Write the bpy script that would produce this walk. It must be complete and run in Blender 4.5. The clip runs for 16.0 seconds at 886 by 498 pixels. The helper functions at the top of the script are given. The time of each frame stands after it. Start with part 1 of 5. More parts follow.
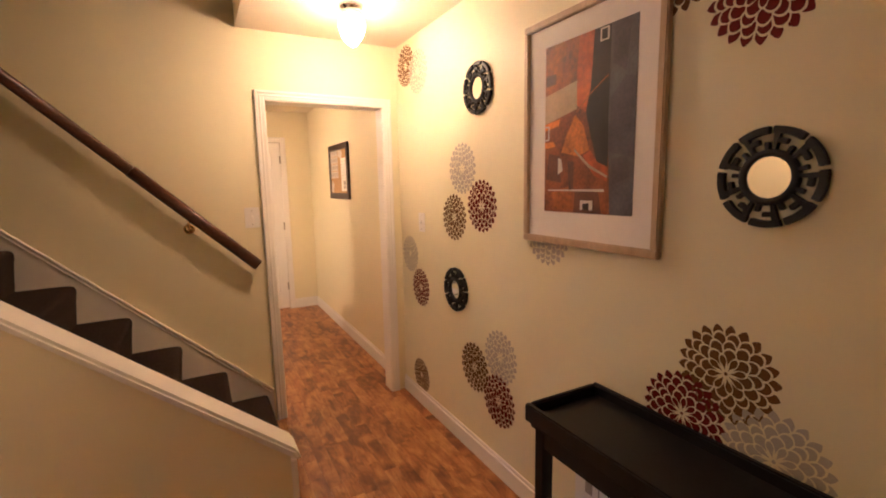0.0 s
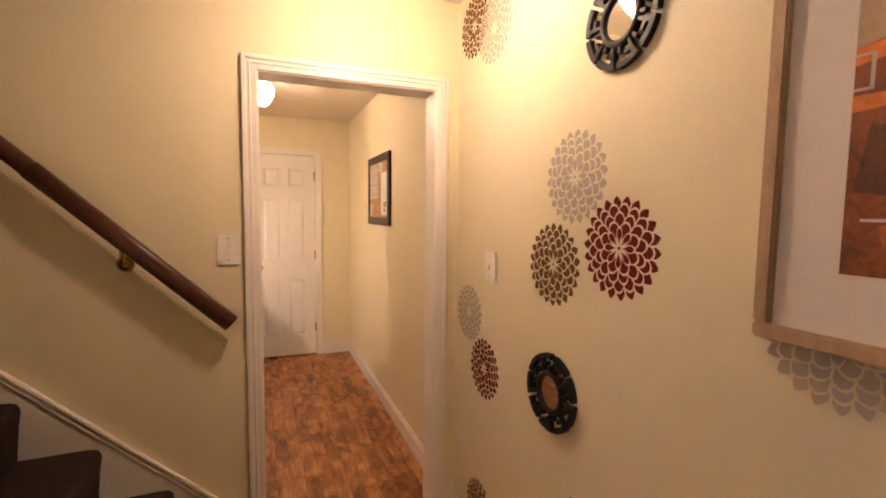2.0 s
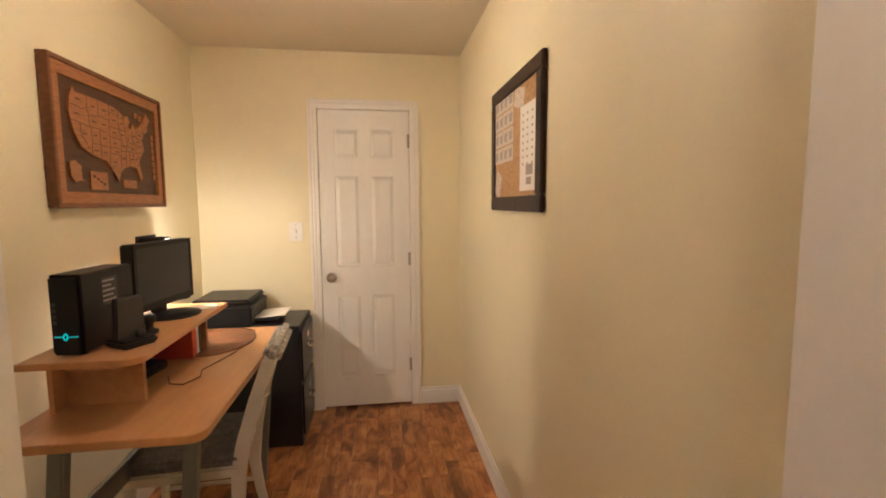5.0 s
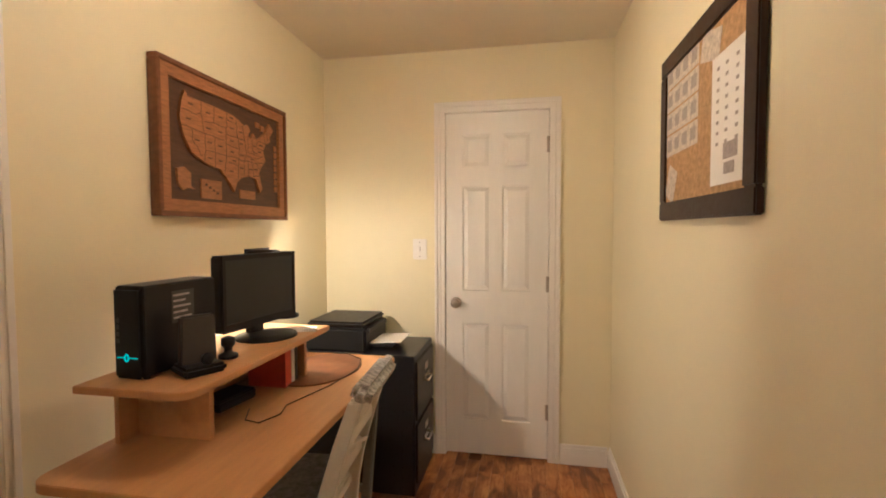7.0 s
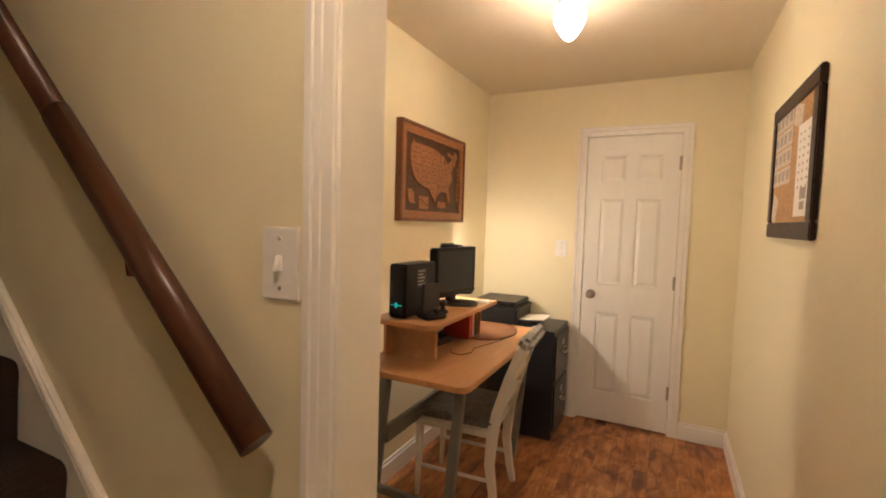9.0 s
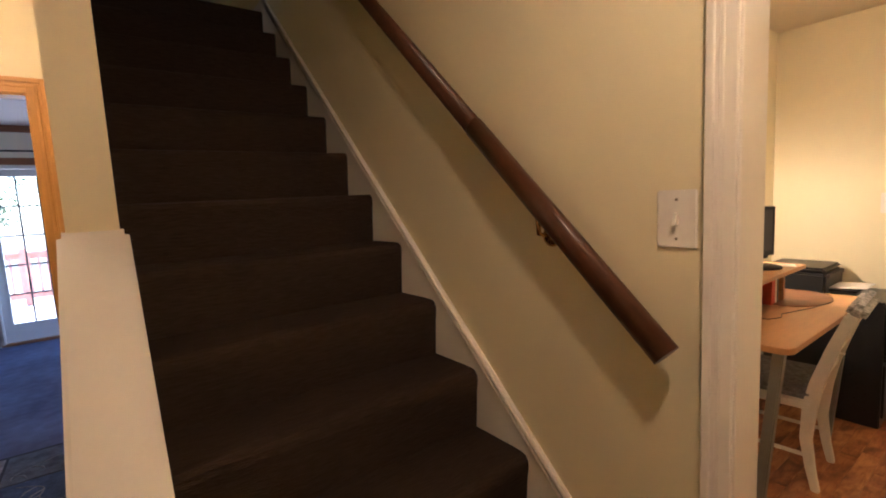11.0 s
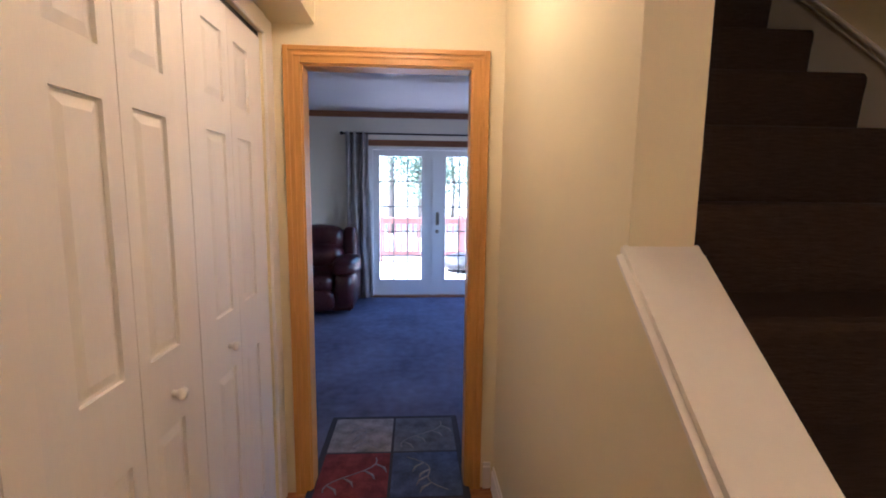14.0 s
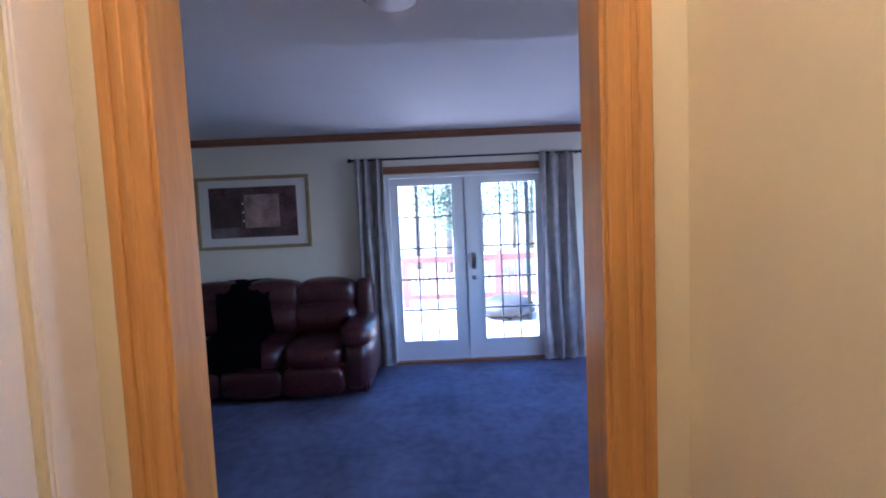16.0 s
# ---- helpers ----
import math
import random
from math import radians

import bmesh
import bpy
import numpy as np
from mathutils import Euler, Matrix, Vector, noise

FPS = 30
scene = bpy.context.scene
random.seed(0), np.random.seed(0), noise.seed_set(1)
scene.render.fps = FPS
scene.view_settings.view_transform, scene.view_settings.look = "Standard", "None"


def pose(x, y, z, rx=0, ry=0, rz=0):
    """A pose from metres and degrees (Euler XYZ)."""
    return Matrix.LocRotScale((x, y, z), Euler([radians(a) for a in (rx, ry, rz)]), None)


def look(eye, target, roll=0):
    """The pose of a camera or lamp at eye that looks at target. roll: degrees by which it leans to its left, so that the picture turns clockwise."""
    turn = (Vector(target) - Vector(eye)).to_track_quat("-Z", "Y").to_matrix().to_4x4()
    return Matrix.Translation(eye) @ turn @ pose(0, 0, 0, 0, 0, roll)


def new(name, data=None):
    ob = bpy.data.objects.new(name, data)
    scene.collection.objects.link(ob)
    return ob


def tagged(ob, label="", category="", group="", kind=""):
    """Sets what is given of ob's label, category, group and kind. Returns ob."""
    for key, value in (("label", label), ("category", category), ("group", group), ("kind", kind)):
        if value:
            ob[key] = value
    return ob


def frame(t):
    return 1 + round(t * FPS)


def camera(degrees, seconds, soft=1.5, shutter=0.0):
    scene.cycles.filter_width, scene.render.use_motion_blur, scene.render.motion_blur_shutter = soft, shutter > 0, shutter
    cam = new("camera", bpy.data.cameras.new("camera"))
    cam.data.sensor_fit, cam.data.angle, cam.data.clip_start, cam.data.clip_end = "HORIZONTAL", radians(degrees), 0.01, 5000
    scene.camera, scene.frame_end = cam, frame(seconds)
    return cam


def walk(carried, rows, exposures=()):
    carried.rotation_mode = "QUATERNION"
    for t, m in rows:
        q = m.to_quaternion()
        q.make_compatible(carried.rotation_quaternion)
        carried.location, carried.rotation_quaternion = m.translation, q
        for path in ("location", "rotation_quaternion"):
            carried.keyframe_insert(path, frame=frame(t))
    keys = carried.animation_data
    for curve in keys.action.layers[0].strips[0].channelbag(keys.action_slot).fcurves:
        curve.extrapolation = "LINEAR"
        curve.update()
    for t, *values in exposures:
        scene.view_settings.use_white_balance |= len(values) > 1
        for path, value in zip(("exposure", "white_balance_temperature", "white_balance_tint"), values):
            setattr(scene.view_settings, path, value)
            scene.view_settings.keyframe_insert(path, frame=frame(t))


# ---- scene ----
cam = camera(88.5, 16.0, soft=1.9)
PATH = [
    (0, (0.235, 0.09, 1.52), (1.17, 1.835, 1.236), -1.1),
    (0.5, (0.335, 0.333, 1.492), (1.233, 2.098, 1.212), -0.5),
    (1, (0.412, 0.606, 1.493), (1.271, 2.393, 1.239), 0.4),
    (1.5, (0.529, 0.846, 1.5), (1.341, 2.662, 1.291), 0.5),
    (2, (0.648, 1.12, 1.49), (1.389, 2.972, 1.331), 0.7),
    (2.5, (0.717, 1.411, 1.485), (1.386, 3.291, 1.36), 0.8),
    (3, (0.816, 1.704, 1.475), (1.406, 3.611, 1.349), 0.3),
    (3.5, (0.868, 1.997, 1.46), (1.373, 3.926, 1.311), 0.3),
    (5.8, (0.997, 3.117, 1.389), (1.07, 5.106, 1.187), -0.9),
    (6, (1.007, 3.179, 1.379), (1.011, 5.17, 1.189), -1.0),
    (6.5, (1.021, 3.266, 1.361), (0.831, 5.252, 1.22), -0.7),
    (7, (1.041, 3.257, 1.362), (0.677, 5.222, 1.276), -0.2),
    (7.5, (1.058, 3.136, 1.387), (0.56, 5.073, 1.35), 0.5),
    (8, (1.089, 2.939, 1.407), (0.474, 4.842, 1.392), 1.3),
    (8.2, (1.111, 2.856, 1.409), (0.446, 4.742, 1.388), 1.3),
    (10.3, (1.07, 2.215, 1.423), (-0.276, 3.662, 1.117), -1.7),
    (10.5, (1.046, 2.203, 1.408), (-0.386, 3.568, 1.119), -2.8),
    (11, (1.012, 2.114, 1.406), (-0.590, 3.290, 1.185), -2.9),
    (11.5, (0.979, 2.037, 1.421), (-0.783, 2.969, 1.266), -1.6),
    (12, (0.926, 1.963, 1.426), (-0.942, 2.671, 1.32), 0.3),
    (12.5, (0.848, 1.894, 1.433), (-1.083, 2.404, 1.323), 2.0),
    (13, (0.672, 1.799, 1.453), (-1.291, 2.142, 1.284), 3.0),
    (13.5, (0.44, 1.699, 1.452), (-1.539, 1.892, 1.232), 2.4),
    (14, (0.168, 1.626, 1.462), (-1.811, 1.752, 1.202), 0.7),
    (14.5, (-0.151, 1.611, 1.469), (-2.13, 1.714, 1.197), -1.8),
    (15, (-0.453, 1.591, 1.461), (-2.436, 1.671, 1.214), -2.8),
    (15.5, (-0.815, 1.589, 1.491), (-2.805, 1.63, 1.295), -3.0),
    (16, (-1.140, 1.606, 1.520), (-3.136, 1.608, 1.392), -2.5),
]
walk(cam, [(t, look(eye, target, roll)) for t, eye, target, roll in PATH], exposures=((0, 3.88, 5350, 18), (2, 3.62, 5250, 17), (3.5, 3.40, 4950, 11), (6, 3.34, 4560, 5), (8, 3.36, 4600, 5), (10.5, 3.5, 5000, 9), (12.5, 3.5, 4900, 13), (14, 3.52, 4700, 14), (15, 3.50, 4600, 14), (16, 3.57, 4450, 14)))

# ---- world and light ----
world = bpy.data.worlds.new("world")
scene.world = world
world.use_nodes = True
wn = world.node_tree.nodes
sky = wn.new("ShaderNodeTexSky")
sky.sky_type = "NISHITA"
sky.sun_disc = False
SUN_EL, SUN_AZ = 44.0, 184.0
sky.sun_elevation, sky.sun_rotation = radians(SUN_EL), radians(SUN_AZ)
world.node_tree.links.new(sky.outputs[0], wn["Background"].inputs[0])
wn["Background"].inputs[1].default_value = 0.15
sun = new("sun", bpy.data.lights.new("sun", "SUN"))
sun.data.energy, sun.data.angle, sun.data.color = 4.0, radians(0.5), (1.0, 0.95, 0.88)
sun.matrix_world = look((0, 0, 0), (-math.sin(radians(SUN_AZ)) * math.cos(radians(SUN_EL)), -math.cos(radians(SUN_AZ)) * math.cos(radians(SUN_EL)), -math.sin(radians(SUN_EL))))
# added fill lamp in an unseen side window, to brighten the living room
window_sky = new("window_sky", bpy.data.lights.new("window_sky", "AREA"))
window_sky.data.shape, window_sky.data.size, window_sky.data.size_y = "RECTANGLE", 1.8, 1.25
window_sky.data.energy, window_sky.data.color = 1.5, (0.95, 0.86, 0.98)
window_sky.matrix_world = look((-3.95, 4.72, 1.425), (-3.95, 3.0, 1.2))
LAMP_COLOUR = (1.0, 0.63, 0.335)
LAMP_STRENGTH = 9.0


# ---- materials ----
def material(name, colour, rough=0.6, vary=0.12, scale=6.0, stretch=(1, 1, 1), bump=0.0, bump_scale=120.0, metal=0.0, dark=None, island=False, random_shift=0.0, coat=0.0, spec=0.5):
    """A surface with colour variation at two scales and fine relief."""
    m = bpy.data.materials.new(name)
    m.use_nodes = True
    nt = m.node_tree
    n, link = nt.nodes, nt.links.new
    b = n["Principled BSDF"]
    b.inputs["Roughness"].default_value = rough
    b.inputs["Metallic"].default_value = metal
    b.inputs["Coat Weight"].default_value = coat
    b.inputs["Specular IOR Level"].default_value = spec
    tc, mp = n.new("ShaderNodeTexCoord"), n.new("ShaderNodeMapping")
    link(tc.outputs["Object"], mp.inputs["Vector"])
    mp.inputs["Scale"].default_value = stretch
    vec = mp.outputs["Vector"]
    if random_shift:
        info, add = n.new("ShaderNodeNewGeometry" if island else "ShaderNodeObjectInfo"), n.new("ShaderNodeVectorMath")
        rnd_out = info.outputs["Random Per Island" if island else "Random"]
        add.operation = "ADD"
        sc = n.new("ShaderNodeMath")
        sc.operation = "MULTIPLY"
        sc.inputs[1].default_value = 40.0
        link(rnd_out, sc.inputs[0])
        link(vec, add.inputs[0])
        link(sc.outputs[0], add.inputs[1])
        vec = add.outputs[0]
    big, small = n.new("ShaderNodeTexNoise"), n.new("ShaderNodeTexNoise")
    big.inputs["Scale"].default_value, big.inputs["Detail"].default_value = scale, 5.0
    small.inputs["Scale"].default_value, small.inputs["Detail"].default_value = scale * 9, 3.0
    link(vec, big.inputs["Vector"])
    link(vec, small.inputs["Vector"])
    mix = n.new("ShaderNodeMath")
    mix.operation = "MULTIPLY_ADD"
    mix.inputs[1].default_value = 0.35
    link(small.outputs["Fac"], mix.inputs[0])
    half = n.new("ShaderNodeMath")
    half.operation = "MULTIPLY"
    half.inputs[1].default_value = 0.65
    link(big.outputs["Fac"], half.inputs[0])
    link(half.outputs[0], mix.inputs[2])
    fac = mix.outputs[0]
    if random_shift:
        s2 = n.new("ShaderNodeMath")
        s2.operation = "MULTIPLY_ADD"
        s2.inputs[1].default_value = random_shift
        link(rnd_out, s2.inputs[0])
        link(fac, s2.inputs[2])
        s3 = n.new("ShaderNodeMath")
        s3.operation = "SUBTRACT"
        s3.inputs[1].default_value = random_shift / 2
        link(s2.outputs[0], s3.inputs[0])
        fac = s3.outputs[0]
    ramp = n.new("ShaderNodeValToRGB")
    lo = dark if dark else tuple(c * (1 - vary) for c in colour)
    hi = tuple(min(1, c * (1 + vary * 0.6)) for c in colour)
    ramp.color_ramp.elements[0].position, ramp.color_ramp.elements[1].position = 0.33, 0.67
    ramp.color_ramp.elements[0].color, ramp.color_ramp.elements[1].color = (*lo, 1), (*hi, 1)
    link(fac, ramp.inputs[0])
    link(ramp.outputs[0], b.inputs["Base Color"])
    rr = n.new("ShaderNodeMath")
    rr.operation = "MULTIPLY_ADD"
    rr.inputs[1].default_value, rr.inputs[2].default_value = 0.16, max(0.02, rough - 0.08)
    link(small.outputs["Fac"], rr.inputs[0])
    link(rr.outputs[0], b.inputs["Roughness"])
    if bump:
        t3, bp = n.new("ShaderNodeTexNoise"), n.new("ShaderNodeBump")
        t3.inputs["Scale"].default_value = bump_scale
        link(vec, t3.inputs["Vector"])
        bp.inputs["Strength"].default_value, bp.inputs["Distance"].default_value = bump, 0.004
        link(t3.outputs["Fac"], bp.inputs["Height"])
        link(bp.outputs[0], b.inputs["Normal"])
    return m


def glow(name, colour, strength):
    m = bpy.data.materials.new(name)
    m.use_nodes = True
    b = m.node_tree.nodes["Principled BSDF"]
    b.inputs["Base Color"].default_value = (*colour, 1)
    b.inputs["Emission Color"].default_value = (*colour, 1)
    b.inputs["Emission Strength"].default_value = strength
    return m


def laminate(name, island):
    """Rustic laminate strips: patchy stain, long grain streaks and dark flecks, each strip in its own tone."""
    m = bpy.data.materials.new(name)
    m.use_nodes = True
    n, link = m.node_tree.nodes, m.node_tree.links.new
    b = n["Principled BSDF"]
    info = n.new("ShaderNodeNewGeometry" if island else "ShaderNodeObjectInfo")
    rnd_out = info.outputs["Random Per Island" if island else "Random"]
    tc, shift, add = n.new("ShaderNodeTexCoord"), n.new("ShaderNodeMath"), n.new("ShaderNodeVectorMath")
    shift.operation, shift.inputs[1].default_value = "MULTIPLY", 37.0
    link(rnd_out, shift.inputs[0])
    link(tc.outputs["Object"], add.inputs[0])
    link(shift.outputs[0], add.inputs[1])

    def grain(scale, detail, stretch):
        mp, t = n.new("ShaderNodeMapping"), n.new("ShaderNodeTexNoise")
        mp.inputs["Scale"].default_value = stretch
        link(add.outputs[0], mp.inputs["Vector"])
        link(mp.outputs["Vector"], t.inputs["Vector"])
        t.inputs["Scale"].default_value, t.inputs["Detail"].default_value, t.inputs["Distortion"].default_value = scale, detail, 0.8
        return t.outputs["Fac"]

    def ramp(fac, *stops):
        r = n.new("ShaderNodeValToRGB")
        while len(r.color_ramp.elements) < len(stops):
            r.color_ramp.elements.new(0.5)
        for e, (pos, c) in zip(r.color_ramp.elements, stops):
            e.position, e.color = pos, (*c, 1)
        link(fac, r.inputs[0])
        return r.outputs[0]

    patch, streak, fleck = grain(7.0, 4.0, (1.6, 0.8, 1)), grain(9.0, 6.0, (7.0, 0.7, 1)), grain(16.0, 4.0, (2.6, 0.8, 1))
    tone = n.new("ShaderNodeMath")
    tone.operation, tone.inputs[1].default_value = "MULTIPLY_ADD", 0.16
    link(rnd_out, tone.inputs[0])
    link(patch, tone.inputs[2])
    base = ramp(tone.outputs[0], (0.40, (0.155, 0.054, 0.016)), (0.56, (0.35, 0.137, 0.038)), (0.78, (0.56, 0.285, 0.088)))
    for fac, stops in ((streak, ((0.36, (0.60, 0.47, 0.40)), (0.52, (1, 1, 1)))), (fleck, ((0.32, (0.60, 0.46, 0.40)), (0.44, (1, 1, 1))))):
        mix = n.new("ShaderNodeMix")
        mix.data_type, mix.blend_type = "RGBA", "MULTIPLY"
        mix.inputs["Factor"].default_value = 0.60
        link(base, mix.inputs["A"])
        link(ramp(fac, *stops), mix.inputs["B"])
        base = mix.outputs["Result"]
    link(base, b.inputs["Base Color"])
    b.inputs["Roughness"].default_value = 0.36
    bp = n.new("ShaderNodeBump")
    bp.inputs["Strength"].default_value, bp.inputs["Distance"].default_value = 0.12, 0.003
    link(streak, bp.inputs["Height"])
    link(bp.outputs[0], b.inputs["Normal"])
    return m


FLOOR_WOOD, FLOOR_WOOD_JOINED = laminate("rustic_laminate", False), laminate("rustic_laminate_joined", True)
WALL = material("cream_wall_paint", (0.80, 0.72, 0.48), 0.55, 0.03, 1.3, bump=0.10, bump_scale=160)
WALL_LIVING = material("ivory_wall_paint", (0.84, 0.77, 0.64), 0.65, 0.03, 1.3, bump=0.10, bump_scale=160)
CEILING = material("ceiling_paint", (0.78, 0.70, 0.56), 0.8, 0.03, 2.0, bump=0.15, bump_scale=90)
CEILING_LIVING = material("living_ceiling_paint", (0.82, 0.77, 0.76), 0.8, 0.03, 2.0, bump=0.15, bump_scale=90)
TRIM = material("white_trim_paint", (0.82, 0.78, 0.72), 0.32, 0.03, 5.0, bump=0.05, bump_scale=60)
DOOR = material("white_door_paint", (0.80, 0.77, 0.72), 0.35, 0.03, 4.0, (6, 6, 1), bump=0.06, bump_scale=40)
OAK = material("golden_oak", (0.60, 0.31, 0.062), 0.38, 0.2, 5.0, (9, 9, 0.7), bump=0.08, bump_scale=40)
OAK_ACROSS = material("golden_oak_across", (0.60, 0.31, 0.062), 0.38, 0.2, 5.0, (9, 0.7, 9), bump=0.08, bump_scale=40)
OAK_DARK = material("stained_crown_wood", (0.26, 0.11, 0.05), 0.45, 0.3, 5.0, (9, 0.7, 9))
SUBFLOOR = material("floor_joint", (0.12, 0.05, 0.02), 0.7, 0.2)
RAIL_WOOD = material("dark_handrail_wood", (0.090, 0.033, 0.015), 0.32, 0.35, 3.0, (1.5, 6, 1.5), dark=(0.042, 0.015, 0.007))
STAIR_CARPET = material("brown_ribbed_carpet", (0.045, 0.030, 0.022), 0.95, 0.35, 30.0, (6, 0.7, 6), bump=0.9, bump_scale=60, spec=0.1)
BLUE_CARPET = material("blue_carpet", (0.130, 0.135, 0.215), 0.95, 0.45, 1.4, bump=0.8, bump_scale=220, spec=0.1)
BLACK_PAINT = material("black_lacquer", (0.012, 0.010, 0.010), 0.38, 0.3, 8.0, bump=0.04, spec=0.3)
BLACK_PLASTIC = material("black_plastic", (0.010, 0.010, 0.011), 0.45, 0.2, 8.0, spec=0.3)
BLACK_GLOSS = material("black_gloss", (0.007, 0.007, 0.008), 0.46, 0.2, 8.0, spec=0.3)
SCREEN = material("matte_screen", (0.010, 0.010, 0.012), 0.30, 0.05, 260.0)
GREY_PLASTIC = material("grey_plastic", (0.045, 0.039, 0.038), 0.55, 0.1)
CABINET = material("black_enamel_steel", (0.012, 0.012, 0.014), 0.3, 0.2, 10.0)
STEEL = material("brushed_nickel", (0.42, 0.37, 0.32), 0.36, 0.1, 20.0, metal=1.0)
CHROME = material("chrome", (0.7, 0.68, 0.65), 0.12, 0.05, metal=1.0)
BRASS = material("brass", (0.62, 0.40, 0.14), 0.25, 0.15, 20.0, metal=1.0)
BEECH = material("beech_laminate", (0.50, 0.26, 0.09), 0.42, 0.14, 5.0, (8, 1, 8), coat=0.05)
DESK_STEEL = material("grey_green_steel", (0.22, 0.23, 0.22), 0.4, 0.1, metal=0.4)
CHAIR_WHITE = material("antique_white_paint", (0.74, 0.70, 0.62), 0.42, 0.08, 12.0, bump=0.05)
CHAIR_FABRIC = material("grey_woven_fabric", (0.22, 0.22, 0.23), 0.9, 0.5, 60.0, bump=0.8, bump_scale=300)
CHAIR_PAD = material("knitted_grey_pad", (0.42, 0.40, 0.38), 0.9, 0.75, 75.0, bump=0.8, bump_scale=260)
FRAME_OAK = material("pale_oak_frame", (0.50, 0.35, 0.21), 0.4, 0.2, 6.0, (8, 8, 2))
FRAME_DARK = material("espresso_frame", (0.030, 0.012, 0.008), 0.42, 0.3, 8.0, spec=0.3)
MAT_BOARD = material("white_mat_board", (0.80, 0.74, 0.68), 0.8, 0.03)
CORK = material("cork", (0.47, 0.29, 0.12), 0.9, 0.35, 60.0, bump=0.5, bump_scale=300)
PAPER = material("white_paper", (0.80, 0.76, 0.70), 0.8, 0.04)
NOTE = material("banknote_print", (0.60, 0.52, 0.42), 0.8, 0.35, 70.0)
INK = material("grey_ink", (0.38, 0.33, 0.29), 0.8, 0.25, 90.0)
WALNUT = material("walnut", (0.085, 0.036, 0.016), 0.5, 0.4, 6.0, (1.5, 1.5, 14), bump=0.1)
MAP_FRAME = material("carved_frame_wood", (0.18, 0.066, 0.020), 0.42, 0.35, 6.0, (4, 4, 9), bump=0.08)
MAP_WOOD = material("carved_map_wood", (0.35, 0.145, 0.046), 0.5, 0.35, 10.0, (2, 2, 14), bump=0.1)
DECAL_RED = material("burgundy_decal", (0.135, 0.008, 0.010), 0.75, 0.15, 30.0, spec=0.15)
DECAL_BROWN = material("brown_decal", (0.145, 0.065, 0.022), 0.75, 0.15, 30.0, spec=0.15)
DECAL_SILVER = material("silver_decal", (0.46, 0.405, 0.33), 0.6, 0.12, 30.0)
LEATHER = material("burgundy_leather", (0.055, 0.013, 0.014), 0.30, 0.4, 5.0, bump=0.25, bump_scale=90)
THROW = material("black_cloth", (0.006, 0.006, 0.008), 0.95, 0.3, 40.0, bump=0.6, spec=0.1)
CURTAIN = material("taupe_satin_curtain", (0.60, 0.545, 0.53), 0.42, 0.25, 9.0, bump=0.3, bump_scale=40)
IRON = material("dark_iron", (0.02, 0.018, 0.016), 0.4, 0.2)
GOLD = material("antique_gold", (0.42, 0.30, 0.14), 0.4, 0.25, 20.0, metal=0.5)
FRENCH_WHITE = material("white_french_door_paint", (0.80, 0.79, 0.80), 0.35, 0.03)
MUNTIN = material("leaded_bar", (0.09, 0.09, 0.10), 0.4, 0.1)
DECK = material("weathered_deck_board", (0.52, 0.46, 0.41), 0.8, 0.25, 6.0, (1, 8, 1))
DECK_RED = material("red_stained_rail", (0.50, 0.22, 0.17), 0.7, 0.25, 6.0)
BARK = material("bark", (0.26, 0.21, 0.17), 0.9, 0.4, 6.0, (4, 4, 1), bump=0.6, bump_scale=20)
LEAF = material("green_leaf", (0.12, 0.17, 0.10), 0.6, 0.5, 3.0)
GROUND = material("leaf_litter_ground", (0.34, 0.28, 0.20), 0.95, 0.4, 1.5, bump=0.5, bump_scale=30)
RED_BOX = material("orange_red_card", (0.55, 0.07, 0.02), 0.6, 0.1)


def shade_glow(name, strength):
    """Frosted glass with the bulb low in it: brighter towards its tip."""
    m = glow(name, LAMP_COLOUR, strength)
    n, link = m.node_tree.nodes, m.node_tree.links.new
    tc, sep, rng = n.new("ShaderNodeTexCoord"), n.new("ShaderNodeSeparateXYZ"), n.new("ShaderNodeMapRange")
    link(tc.outputs["Object"], sep.inputs[0])
    link(sep.outputs["Z"], rng.inputs["Value"])
    rng.inputs["From Min"].default_value, rng.inputs["From Max"].default_value = -0.20, -0.07
    rng.inputs["To Min"].default_value, rng.inputs["To Max"].default_value = strength * 2.6, strength * 0.30
    link(rng.outputs["Result"], n["Principled BSDF"].inputs["Emission Strength"])
    return m


SHADE = shade_glow("lit_frosted_glass", LAMP_STRENGTH)
HALL_SHADE = shade_glow("lit_hall_frosted_glass", LAMP_STRENGTH * 0.62)
OFFICE_SHADE = shade_glow("lit_office_frosted_glass", LAMP_STRENGTH * 0.85)
DESK_BULB = glow("lit_desk_bulb", (1.0, 0.68, 0.39), 270.0)
LED = glow("teal_power_light", (0.1, 0.8, 0.65), 0.05)
FROST = material("frosted_glass_off", (0.70, 0.66, 0.66), 0.35, 0.1)
AMBER = material("amber_glass", (0.52, 0.36, 0.13), 0.25, 0.2, 20.0)

MIRROR = bpy.data.materials.new("mirror_glass")
MIRROR.use_nodes = True
MIRROR.node_tree.nodes["Principled BSDF"].inputs["Metallic"].default_value = 1.0
MIRROR.node_tree.nodes["Principled BSDF"].inputs["Roughness"].default_value = 0.02
MIRROR.node_tree.nodes["Principled BSDF"].inputs["Base Color"].default_value = (0.9, 0.9, 0.9, 1)
GLASS = bpy.data.materials.new("window_glass")
GLASS.use_nodes = True
gb = GLASS.node_tree.nodes["Principled BSDF"]
gb.inputs["Transmission Weight"].default_value, gb.inputs["Roughness"].default_value, gb.inputs["IOR"].default_value = 1.0, 0.0, 1.02


